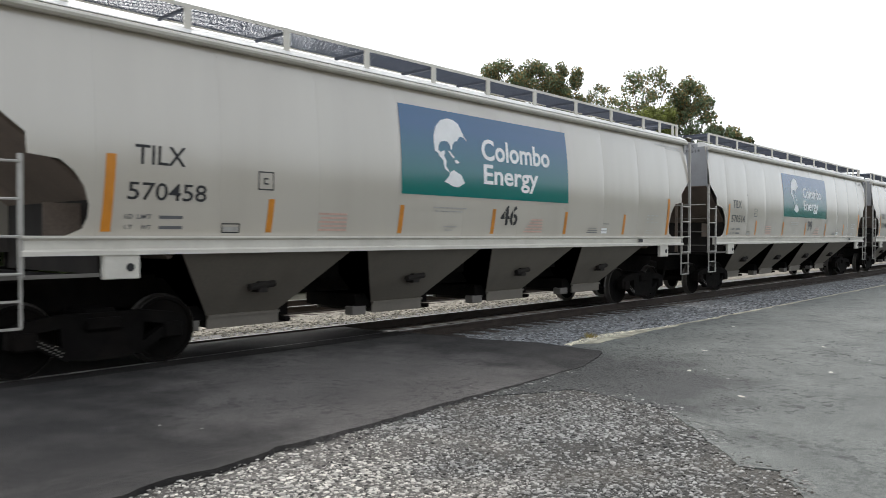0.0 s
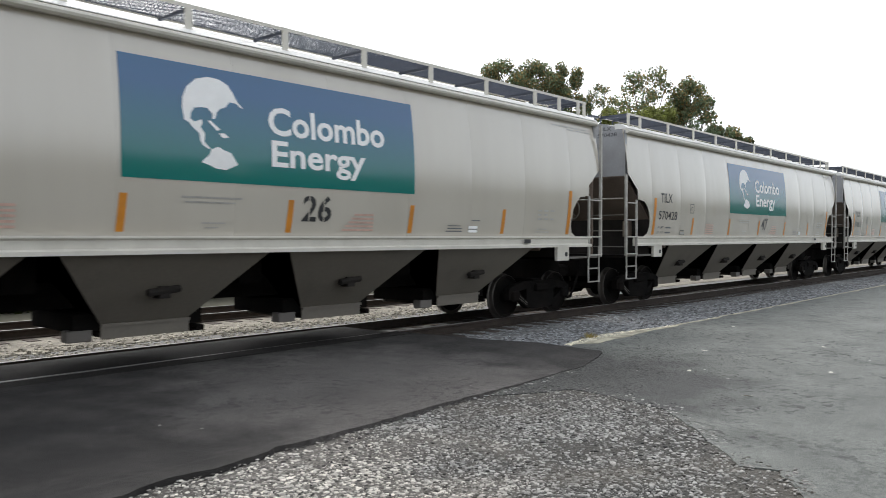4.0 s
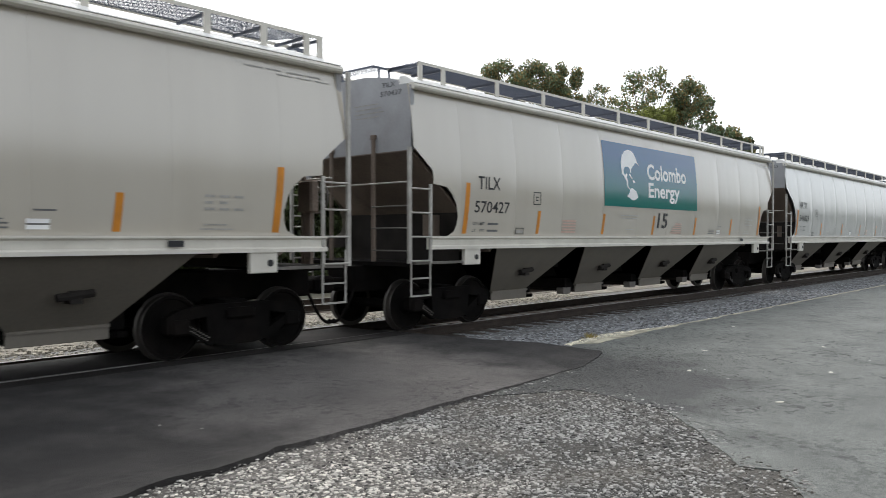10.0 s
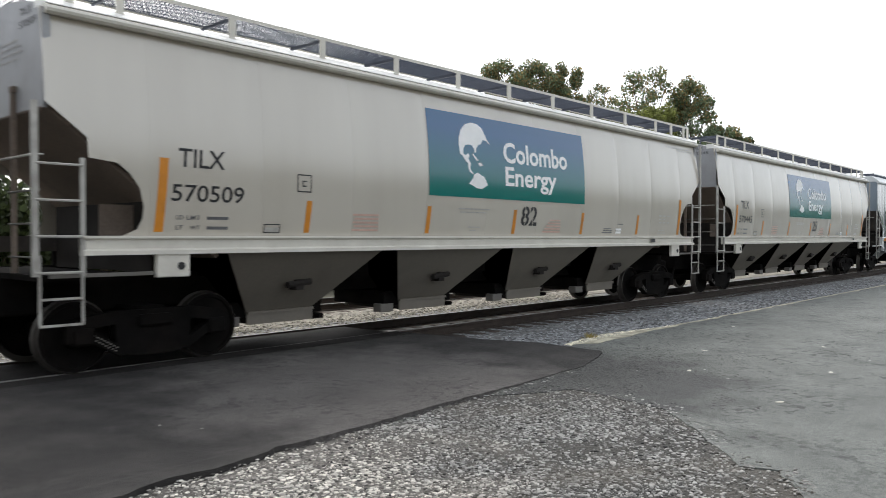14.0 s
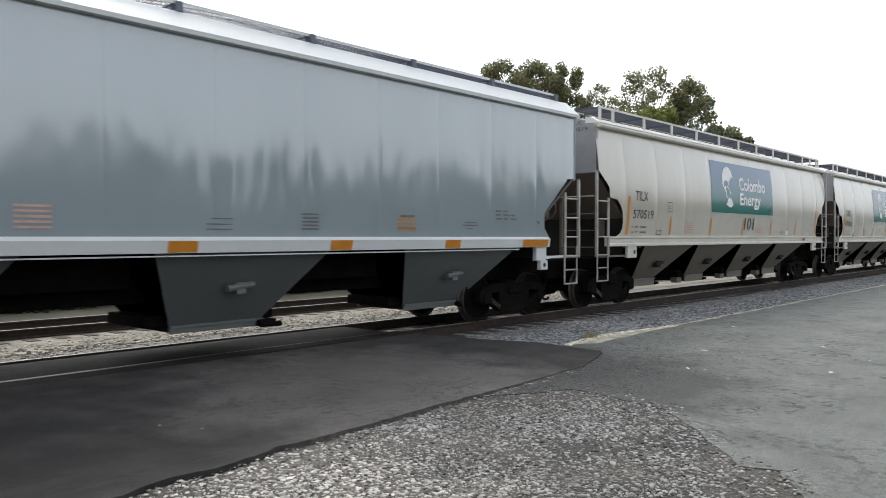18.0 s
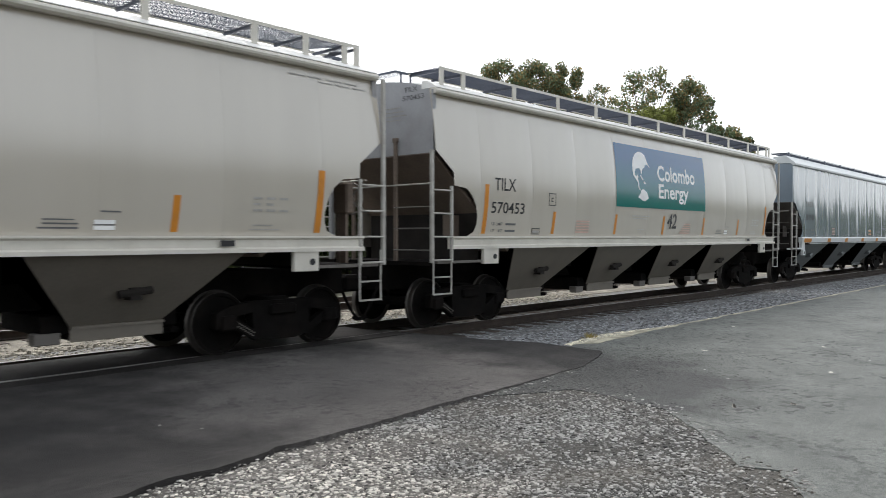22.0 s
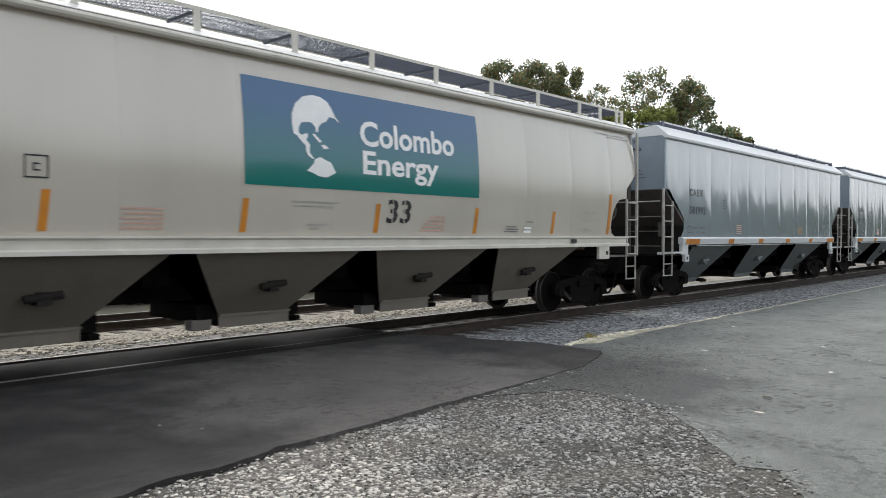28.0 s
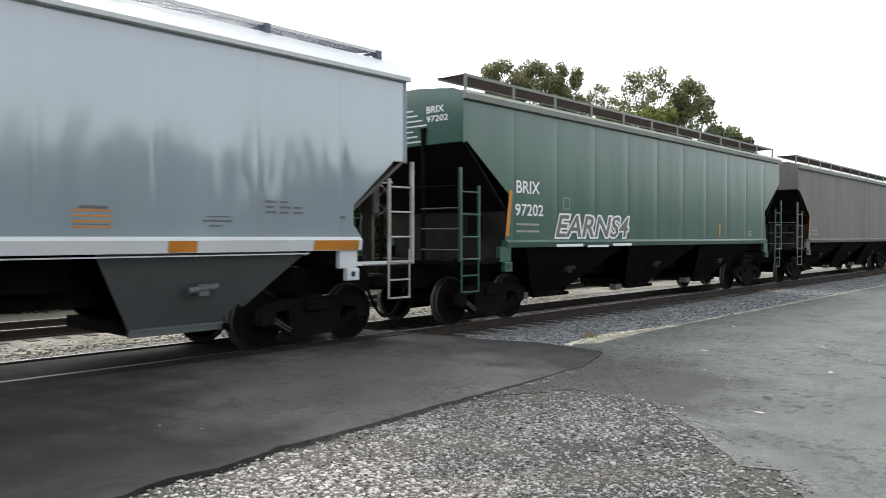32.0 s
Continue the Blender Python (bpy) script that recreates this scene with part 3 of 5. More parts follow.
def hoppers(parent, tops, mat, half=1.52, gate_half=0.62, gate_len=1.25, low=GATE, gate_h=0.16, rack=True):
    """Each discharge hopper: two side plates, slope plates darkened as shade, and a gate box."""
    for a, b in tops:
        c = (a + b) / 2
        g0, g1 = c - gate_len / 2, c + gate_len / 2
        zl = low + gate_h
        h = None
        for s in (-1, 1):
            bm = bmesh.new()
            o = [(a, s * half, 1.5), (b, s * half, 1.5), (g1, s * gate_half, zl), (g0, s * gate_half, zl)]
            q = [(x, y - s * 0.02, z) for x, y, z in o]
            vs = [bm.verts.new(v) for v in o + q]
            for f in ((0, 1, 2, 3), (7, 6, 5, 4), (0, 4, 5, 1), (1, 5, 6, 2), (2, 6, 7, 3), (3, 7, 4, 0)):
                bm.faces.new([vs[k] for k in f])
            if h is None:
                h = part("hopper", bm, mat, parent, "dusty sloped discharge hopper")
            else:
                part("far_plate", bm, mat, h)
        # slope plates: the shade on them is put into their dark colour
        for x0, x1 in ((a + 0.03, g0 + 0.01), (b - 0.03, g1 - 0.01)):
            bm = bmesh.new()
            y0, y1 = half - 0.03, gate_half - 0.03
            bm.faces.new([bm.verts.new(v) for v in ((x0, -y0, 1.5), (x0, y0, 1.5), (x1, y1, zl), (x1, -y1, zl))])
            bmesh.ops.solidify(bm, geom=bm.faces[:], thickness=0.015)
            part("slope_plate", bm, DARK_PLATE, h, "slope plate darkened with its shade")
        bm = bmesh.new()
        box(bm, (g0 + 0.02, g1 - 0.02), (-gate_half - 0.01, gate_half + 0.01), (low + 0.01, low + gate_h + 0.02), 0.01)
        part("outlet_gate", bm, DARK_PLATE, h, "dark outlet gate")
        for s in (-1, 1):
            bm = bmesh.new()
            box(bm, (g0 - 0.02, g1 + 0.02), sorted((s * (gate_half + 0.012), s * (gate_half + 0.045))), (low, low + gate_h + 0.015), 0.008)
            box(bm, (g0 - 0.02, g1 + 0.02), sorted((s * (gate_half + 0.012), s * (gate_half + 0.075))), (low + gate_h - 0.02, low + gate_h + 0.018))
            part("gate_side", bm, mat, h)
        bm = bmesh.new()
        if rack:
            box(bm, (g0 - 0.42, g0 - 0.10), (-gate_half + 0.02, -gate_half + 0.22), (low - 0.02, low + 0.13), 0.012)
            part("gate_rack", bm, OLD_GREY, h)
            bm = bmesh.new()
            bar(bm, (g1 + 0.12, -gate_half - 0.12, low + 0.05), (g1 + 0.12, gate_half + 0.12, low + 0.05), 0.035, 8)
            box(bm, (g1 + 0.02, g1 + 0.3), (-gate_half + 0.02, gate_half - 0.02), (low - 0.01, low + 0.07), 0.01)
        else:
            bar(bm, (g1 - 0.1, -gate_half - 0.16, low + 0.03), (g1 + 0.28, -gate_half - 0.16, low + 0.02), 0.045, 8)
            box(bm, (g1 - 0.1, g1 + 0.2), (-gate_half - 0.16, gate_half), (low, low + 0.1), 0.01)
        part("gate_drive", bm, NEAR_BLACK, h)
        # added black boxes stand in for the shade beside each gate
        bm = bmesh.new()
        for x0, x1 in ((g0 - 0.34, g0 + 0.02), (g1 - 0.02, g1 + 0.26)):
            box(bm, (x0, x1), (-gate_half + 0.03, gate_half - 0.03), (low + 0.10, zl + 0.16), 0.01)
            part("gate_frame", bm, NEAR_BLACK, h, "black box added for shade beside the outlet")
            bm = bmesh.new()
        bar(bm, (c - 0.2, -1.2, 0.98), (c + 0.25, -1.18, 1.02), 0.05, 8)
        box(bm, (c - 0.05, c + 0.1), (-1.22, -1.0), (0.9, 1.06))
        part("vibrator_bracket", bm, DARK_PLATE if rack else mat, h)
    # added black plate fills the see-through pocket between two hoppers
    for (a, b), (c, d) in zip(tops, tops[1:]):
        bm = bmesh.new()
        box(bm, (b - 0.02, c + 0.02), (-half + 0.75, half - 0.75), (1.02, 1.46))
        part("saddle_plate", bm, NEAR_BLACK, parent, "black plate added to keep the pocket dark")


def grating(x0, x1, y0, y1, z, cell=0.085):
    """Walkway of open steel mesh: a lattice of strips in one piece."""
    bm = bmesh.new()
    if x1 - x0 > 2:
        w = y1 - y0
        for i in range(int((x1 - x0) / 0.068)):
            xa = x0 + i * 0.068
            for d in (-1, 1):
                xb = min(max(xa + d * w * 0.6, x0), x1)
                a, b, n, k = Vector((xa, y0, z)), Vector((xb, y1, z)), Vector((0.008, 0, 0)), Vector((0, 0, 0.014))
                bm.faces.new([bm.verts.new(v) for v in (a - n, a + n, b + n, b - n)])
                bm.faces.new([bm.verts.new(v) for v in (a - n, b - n, b - n - k, a - n - k)])
        return bm
    nx, ny = max(2, round((x1 - x0) / cell)), max(2, round((y1 - y0) / cell))
    t = 0.012
    xs = sorted(x0 + (x1 - x0) * i / nx + d for i in range(nx + 1) for d in (-t, t))
    ys = sorted(y0 + (y1 - y0) * j / ny + d for j in range(ny + 1) for d in (-t, t))
    grid = [[bm.verts.new((a, b, z)) for b in ys] for a in xs]
    for i in range(len(xs) - 1):
        for j in range(len(ys) - 1):
            if i % 2 == 0 or j % 2 == 0:
                bm.faces.new((grid[i][j], grid[i + 1][j], grid[i + 1][j + 1], grid[i][j + 1]))
    return bm


POSTS = {True: (0.35, 0.95, 2.52, 4.10, 5.68, 7.27, 8.81, 10.36, 11.94, 13.50, 15.11, 16.01, 16.77, 17.02),
         False: (0.4, 1.1, 2.01, 3.62, 5.18, 6.76, 8.35, 9.93, 11.5, 13.1, 14.7, 15.6, 16.45)}
STRIPES = {True: (3.66, 6.26, 8.74, 11.24, 13.79), False: (4.03, 6.93, 9.79, 12.71)}


def bowed_hopper_car(name, paint, trim, end_mat, hop_mat, L=17.37):
    """Long bowed-side covered hopper with raised roof walkways; the long kind carries the company sign."""
    car = new(name)
    signed = L > 17
    cut = [(0.0, 3.23), (0.46, 2.86), (0.47, 2.63), (0.82, 2.59), (0.98, 2.46), (1.09, 2.30), (1.15, 2.08), (1.14, 1.93), (1.08, 1.80), (0.86, 1.70)]
    if not signed:
        cut = [(0.0, 3.44), (0.38, 3.15), (0.61, 2.98), (0.76, 2.76), (0.87, 2.56), (0.95, 2.32), (0.98, 2.08), (0.94, 1.84), (0.71, 1.70)]
    outline = [(L, 4.32), (0.0, 4.32)] + cut + [(L - x, z) for x, z in cut[::-1]]
    seams = [0.0, 1.22] + [1.22 + (L - 2.44) * i / 9 for i in range(1, 9)] + [L - 1.22, L]
    for a, b in zip(seams, seams[1:]):
        smooth_side(part("side_sheet", sheet(outline, bow, 0.01, a + 0.0005, b - 0.0005), paint, car), bow)
    bm = sheet(outline, bow, 0)
    for v in bm.verts:
        v.co.y = -v.co.y
    part("far_side", bm, paint, car)
    half = 1.515
    roof = [(-0.9, 4.50), (-0.35, 4.58), (0.35, 4.58), (0.9, 4.50)]
    bm = bmesh.new()
    prism(bm, [(-half + 0.32, 4.30), (-half + 0.32, 4.45)] + roof + [(half - 0.32, 4.45), (half - 0.32, 4.30)], "x", 0.09, L - 0.09)
    part("roof", bm, SKY_LIT_WHITE, car)
    for i in range(5):
        bm = bmesh.new()
        box(bm, (1.2 + 3.0 * i, 3.9 + 3.0 * i), (-0.4, 0.4), (4.56, 4.66), 0.03)
        part("hatch_cover", bm, trim, car, "long roof hatch cover")
    for s in (-1, 1):
        bm = bmesh.new()
        prism(bm, [(s * (half - 0.08), 4.235), (s * (half + 0.045), 4.225), (s * (half + 0.078), 4.25), (s * (half + 0.088), 4.28), (s * (half + 0.072), 4.315), (s * (half + 0.035), 4.335), (s * (half - 0.08), 4.335)], "x", 0.03, L - 0.03)
        part("eave_rail", bm, trim, car, "pale rolled eave rail")
        bm = bmesh.new()
        prism(bm, [(s * (half + 0.055), 4.338), (s * (half + 0.050), 4.352), (s * (half - 0.16), 4.47), (s * (half - 0.30), 4.478), (s * (half - 0.30), 4.338)], "x", 0.04, L - 0.04)
        part("roof_edge", bm, SKY_LIT_WHITE, car, "sloping roof edge whitened as if lit by the sky")
        bm = bmesh.new()
        prism(bm, [(s * 1.52, 1.49), (s * 1.66, 1.49), (s * 1.66, 1.54), (s * 1.618, 1.565), (s * 1.618, 1.665), (s * 1.66, 1.69), (s * 1.66, 1.72), (s * 1.52, 1.72)], "x", 0.40, L - 0.40)
        # far sill, pads and steps are darkened: their shade is in the colour
        part("side_sill", bm, trim if s < 0 else GRIME_AND_SHADE, car, "pale channel-section side sill" if s < 0 else "far side sill darkened for its shade")
        for rear in (0, 1):
            c = (L - 1.52) if rear else 1.52
            bm = bmesh.new()
            box(bm, (c - 0.225, c + 0.225), sorted((s * 1.56, s * 1.64)), (1.20, 1.55), 0.01)
            pad = part("jacking_pad", bm, trim if s < 0 else NEAR_BLACK, car, "pale jacking pad plate" if s < 0 else "far jacking pad plate blackened for its shade")
            bm = bmesh.new()
            lathe(bm, [(0.05, s * 1.642), (0.05, s * 1.652)], sides=14)
            for v in bm.verts:
                v.co.x, v.co.z = v.co.x + c + 0.1, v.co.z + 1.34
            part("jacking_hole", bm, INK, pad)
            o, i = (L + 0.04, L - 0.46) if rear else (-0.12, 0.40)
            bm = bmesh.new()
            lo, hi = (c + 0.23, L - 0.05) if rear else (0.05, c - 0.23)
            box(bm, (lo, hi), sorted((s * 1.545, s * 1.60)), (1.235, 1.28))
            part("corner_step", bm, DUSTY_STEEL if s < 0 else NEAR_BLACK, car)
            ladder(car, o, i, 4.25 if (s < 0) == bool(rear) else 3.22, 2.62, s * 1.62, LADDER_STEEL)
    for s in (-1, 1):
        y0, y1 = (-1.42, -0.62) if s < 0 else (0.62, 1.42)
        g = part("walkway_grating", grating(0.30, L - 0.30, y0, y1, 4.74), GALV, car, "expanded-metal roof walkway")
        bm = bmesh.new()
        for y in (y0, y1):
            flat(bm, (0.30, y, 4.735), (L - 0.30, y, 4.735), 0.02, 0.045)
        part("walkway_edge", bm, trim, g)
        for p in POSTS[signed]:
            bm = bmesh.new()
            box(bm, (p - 0.05, p + 0.05), sorted((s * 1.40, s * 1.43)), (4.37, 4.76))
            br = part("walkway_bracket", bm, trim, car)
            bm = bmesh.new()
            flat(bm, (p, s * 1.40, 4.70), (p, s * 0.62, 4.70), 0.03, 0.045)
            flat(bm, (p, s * 0.64, 4.70), (p, s * 0.64, 4.5), 0.03, 0.03)
            part("bracket_arm", bm, GALV, br)
    for rear in (0, 1):
        lo, hi = sorted(((L - 0.30, L + 0.02) if rear else (-0.02, 0.30)))
        bm = grating(lo, hi, -0.62, 1.42 if not rear else 0.9, 4.735, 0.06)
        w = part("end_walkway", bm, GALV, car, "expanded-metal end walkway")
        bm = bmesh.new()
        q = 1.42 if not rear else 0.9
        flat(bm, ((lo if not rear else hi), -0.62, 4.73), ((lo if not rear else hi), q, 4.73), 0.02, 0.04)
        flat(bm, (lo, -0.62, 4.73), (hi, -0.62, 4.73), 0.02, 0.04)
        for k in (-0.6, 0.4, q - 0.04):
            flat(bm, ((lo + hi) / 2, k, 4.72), ((lo + hi) / 2, k, 4.50), 0.03, 0.03)
        part("walkway_edge", bm, GALV, w)
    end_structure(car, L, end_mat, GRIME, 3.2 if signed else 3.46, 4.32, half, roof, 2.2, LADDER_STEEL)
    ridges = [2.18 + (L - 4.5) * i / 4 for i in range(5)]
    tops = [(a + 0.17, b - 0.17) for a, b in zip(ridges, ridges[1:])] if signed else [(2.26, 4.95), (6.83, 9.67), (11.37, 14.2)]
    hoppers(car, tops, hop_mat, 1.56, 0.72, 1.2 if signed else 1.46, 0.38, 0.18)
    for x in STRIPES[signed]:
        bars("reflector_stripe", ORANGE, car, [(x - 0.05, x + 0.05, 1.77, 2.24)], bow, lean=0.07)
    for x in ((1.35, 16.09) if signed else (1.09, 15.6)):
        bars("reflector_stripe", ORANGE, car, [(x - 0.06, x + 0.06, 1.77, 2.70)], bow, lean=0.06)
    for c in (1.55, L - 1.55):
        bogie(car, c)
    o, u = (0.0, 0.0) if signed else (-0.25, 0.14)
    for word, x, w, z in (("LD", 1.58, 0.10, 1.93), ("LMT", 1.73, 0.19, 1.93), ("LT", 1.58, 0.10, 1.80), ("WT", 1.78, 0.14, 1.80)):
        letters("weight_lettering", word, FADED_DARK, car, x + o, x + w + o, z + u, z + 0.055 + u, bow, 0.01)
    bars("weight_number", FADED_DARK, car, [(2.02 + o, 2.34 + o, 1.935 + u, 1.975 + u)], bow)
    bars("weight_number", FADED_DARK, car, [(2.02 + o, 2.34 + o, 1.805 + u, 1.845 + u)], bow)
    c, z = (3.46, 2.36) if signed else (3.23, 2.50)
    bars("stencil_box", INK, car, frame_bars(c, c + 0.26, z, z + 0.26) + [(c + 0.09, c + 0.17, z + 0.08, z + 0.10), (c + 0.09, c + 0.11, z + 0.08, z + 0.17), (c + 0.09, c + 0.17, z + 0.15, z + 0.17)], bow)
    bars("route_card_board", INK, car, frame_bars(2.91, 3.19, 1.76, 1.89, 0.014), bow)
    bars("route_card", FADED, car, [(2.93, 3.17, 1.78, 1.84)], bow, 0.007)
    if signed:
        bars("warning_notice", RED_INK, car, [(4.55 + 0.03 * (i % 2), 5.1, 1.80 + 0.06 * i, 1.83 + 0.06 * i) for i in range(5)], bow)
        bars("warning_notice", RED_INK, car, [(9.75 + 0.06 * i, 10.4, 1.80 + 0.06 * i, 1.83 + 0.06 * i) for i in range(5)], bow)
        bars("data_lettering", FADED, car, [(7.05, 7.95, 2.21, 2.235), (7.1, 7.85, 2.15, 2.17), (7.35, 7.7, 1.88, 1.9), (7.4, 7.6, 1.82, 1.84)], bow)
    else:
        bars("data_lettering", FADED, car, [(4.76, 5.1, 1.80 + 0.06 * i, 1.82 + 0.06 * i) for i in range(3)], bow)
        bars("warning_notice", FADED, car, [(5.78, 6.08, 1.82 + 0.05 * i, 1.84 + 0.05 * i) for i in range(5)], bow)
        bars("inspection_label", PLATE, car, [(8.17, 8.38, 1.81, 1.86), (8.17, 8.38, 1.88, 1.93)], bow)
        bars("data_lettering", FADED_DARK, car, [(8.17, 8.5, 2.0, 2.02), (8.17, 8.38, 1.94, 1.965)], bow)
        bars("warning_notice", RED_INK, car, [(10.8, 11.15, 1.82 + 0.06 * i, 1.845 + 0.06 * i) for i in range(4)], bow)
        bars("data_lettering", FADED, car, [(11.7, 12.0, 1.82, 1.84), (11.7, 11.95, 1.87, 1.885), (13.2, 13.5, 1.86, 1.88)], bow)
    bars("data_lettering", FADED, car, [(14.95 + 0.22 * j + 2 * o, 15.10 + 0.22 * j + 2 * o - 0.03 * (i % 2), 2.06 + 0.085 * i, 2.095 + 0.085 * i) for i in range(3) for j in range(3 - i % 2)] + [(14.9 + 2 * o, 15.4 + 2 * o, 1.80, 1.82), (14.95 + 2 * o, 15.3 + 2 * o, 1.86, 1.88)], bow)
    if signed:
        bars("inspection_label", PLATE, car, [(12.78, 13.03, 1.79, 1.84), (12.78, 13.03, 1.86, 1.91)], bow)
        bars("data_lettering", FADED_DARK, car, [(12.15, 12.6, 1.80, 1.82), (12.2, 12.6, 1.85, 1.87), (12.2, 12.55, 1.90, 1.915), (12.85, 13.1, 2.0, 2.02), (12.78, 13.03, 1.843, 1.857)], bow)
    if signed:
        bars("data_lettering", FADED, car, [(L - 1.75 + 0.36 * i, L - 1.75 + 0.36 * i + 0.31 - 0.05 * (i % 2), 4.085, 4.105) for i in range(4)] + [(L - 1.2 + 0.34 * i, L - 1.2 + 0.34 * i + 0.27, 4.03, 4.048) for i in range(3)], bow)
    bm = bmesh.new()
    bm.faces.new([bm.verts.new((p, -1.666, q)) for p, q in ((14.4, 1.58), (14.62, 1.58), (14.62, 1.66), (14.4, 1.66))])
    part("sill_tag", bm, INK, car)
    return car


CONTINENT_N = ((0.81, 3.36), (0.82, 3.50), (0.89, 3.65), (1.03, 3.77), (1.21, 3.82), (1.37, 3.81), (1.50, 3.75), (1.57, 3.65), (1.63, 3.54), (1.71, 3.46), (1.68, 3.46), (1.62, 3.51), (1.51, 3.52), (1.44, 3.44), (1.36, 3.41), (1.30, 3.35), (1.28, 3.27), (1.24, 3.26), (1.24, 3.33), (1.17, 3.40), (1.08, 3.40), (0.98, 3.38), (0.93, 3.31), (0.92, 3.23), (0.98, 3.20), (1.08, 3.24), (1.09, 3.19), (1.06, 3.14), (1.12, 3.06), (1.11, 2.95), (1.15, 2.91), (1.20, 2.87), (1.17, 2.86), (1.09, 2.90), (1.05, 2.96), (1.04, 3.05), (0.94, 3.13), (0.90, 3.18), (0.83, 3.21))
LONG_ISLE = ((1.17, 3.23), (1.21, 3.24), (1.35, 3.13), (1.30, 3.11))
ISLANDS = ((1.33, 3.08), (1.41, 3.09), (1.48, 3.04), (1.38, 3.02))
CONTINENT_S = ((1.06, 2.68), (1.18, 2.79), (1.21, 2.86), (1.31, 2.90), (1.41, 2.86), (1.51, 2.83), (1.61, 2.68), (1.43, 2.60), (1.28, 2.61), (1.18, 2.65))


def sign(car, x0=6.26):
    """The blue and green company sign with its white map emblem and words."""
    bm = bmesh.new()
    bm.faces.new([bm.verts.new((p, 0, q)) for p, q in ((x0, 2.43), (x0 + 5.05, 2.43), (x0 + 5.05, 3.95), (x0, 3.95))])
    slice_up(bm, "z", [2.43 + 0.12 * i for i in range(1, 13)])
    for v in bm.verts:
        v.co.y = -bow(v.co.z) - 0.006
    for f in bm.faces:
        f.smooth = True
    s = part("company_sign", bm, SIGN, car, "blue-to-green company sign film")
    smooth_side(s, bow)
    for shape in (CONTINENT_N, LONG_ISLE, ISLANDS, CONTINENT_S):
        bm = bmesh.new()
        bm.faces.new([bm.verts.new((x0 + a, 0, b)) for a, b in shape])
        bm.normal_update()
        bmesh.ops.triangulate(bm, faces=bm.faces[:])
        slice_up(bm, "z", [2.5 + 0.12 * i for i in range(12)])
        for v in bm.verts:
            v.co.y = -bow(v.co.z) - 0.010
        part("map_emblem", bm, PLATE, s, "white map emblem")
    letters("sign_word", "Colombo", PLATE, s, x0 + 2.12, x0 + 4.36, 3.14, 3.55, bow, 0.024, 0.010)
    letters("sign_word", "Energy", PLATE, s, x0 + 2.16, x0 + 3.93, 2.58, 3.07, bow, 0.022, 0.010)
    return s


def flat_hopper_car(name, paint, trim, end_mat, hop_mat, L, cut, orange_sill, peak):
    """Straight-sided covered hopper with a ridged or low roof."""
    car = new(name)
    outline = [(L, 4.33), (0.0, 4.33)] + cut + [(L - x, z) for x, z in cut[::-1]]
    seams = [L * i / 11 for i in range(12)]
    for a, b in zip(seams, seams[1:]):
        smooth_side(part("side_sheet", sheet(outline, plain, 0.01, a + 0.0005, b - 0.0005), paint, car), plain)
    bm = sheet(outline, plain, 0)
    for v in bm.verts:
        v.co.y = -v.co.y
    part("far_side", bm, paint, car)
    roof = [(-1.30, 4.66), (-0.12, peak), (0.12, peak), (1.30, 4.66)] if orange_sill else [(-1.3, 4.46), (-0.4, peak), (0.4, peak), (1.3, 4.46)]
    bm = bmesh.new()
    prism(bm, [(-1.6, 4.32), (-1.6, 4.36)] + roof + [(1.6, 4.36), (1.6, 4.32)], "x", 0.09, L - 0.09)
    part("roof", bm, trim, car)
    toe = cut[-1][0]
    for s in (-1, 1):
        bm = bmesh.new()
        if orange_sill:
            prism(bm, [(s * 1.6, 4.29), (s * 1.705, 4.29), (s * 1.71, 4.35), (s * 1.36, 4.65), (s * 1.28, 4.65)], "x", 0.0, L)
        else:
            prism(bm, [(s * 1.6, 4.22), (s * 1.69, 4.22), (s * 1.70, 4.32), (s * 1.6, 4.40)], "x", 0.0, L)
        part("eave_rail", bm, trim, car, "pale eave rail")
        bm = bmesh.new()
        zt = 1.66 if orange_sill else 1.60
        prism(bm, [(s * 1.5, 1.52), (s * 1.63, 1.50), (s * 1.66, zt), (s * 1.6, zt + 0.05), (s * 1.5, zt + 0.05)], "x", toe + 0.02, L - toe - 0.02)
        part("side_sill", bm, trim if orange_sill else paint, car, "narrow pale side sill" if orange_sill else "narrow painted side sill")
        for rear in (0, 1):
            c = (L - 1.28) if rear else 1.28
            bm = bmesh.new()
            box(bm, (c - 0.18, c + 0.18), sorted((s * 1.5, s * 1.6)), (1.22, 1.52), 0.01)
            box(bm, (c - 0.05, c + 0.2), sorted((s * 1.52, s * 1.62)), (1.03, 1.22), 0.01)
            # far pads and steps are blackened, with shade put into the colour
            pad = part("jacking_pad", bm, NEAR_BLACK if s > 0 else trim if orange_sill else paint, car, "painted jacking pad plate" if s < 0 else "far jacking pad plate blackened for its shade")
            bm = bmesh.new()
            lathe(bm, [(0.045, s * 1.622), (0.045, s * 1.63)], sides=14)
            for v in bm.verts:
                v.co.x, v.co.z = v.co.x + c + 0.07, v.co.z + 1.13
            part("jacking_hole", bm, INK, pad)
            o, i = (L + 0.10, L - 0.43) if rear else (-0.10, 0.43)
            ladder(car, o, i, 2.97, 2.66, s * 1.62, LADDER_STEEL if orange_sill else paint)
            bm = bmesh.new()
            lo, hi = sorted((o, (L - 1.1) if rear else 1.1))
            box(bm, (lo, hi), sorted((s * 1.45, s * 1.6)), (1.25, 1.31))
            part("corner_step", bm, trim if orange_sill and s < 0 else NEAR_BLACK, car)
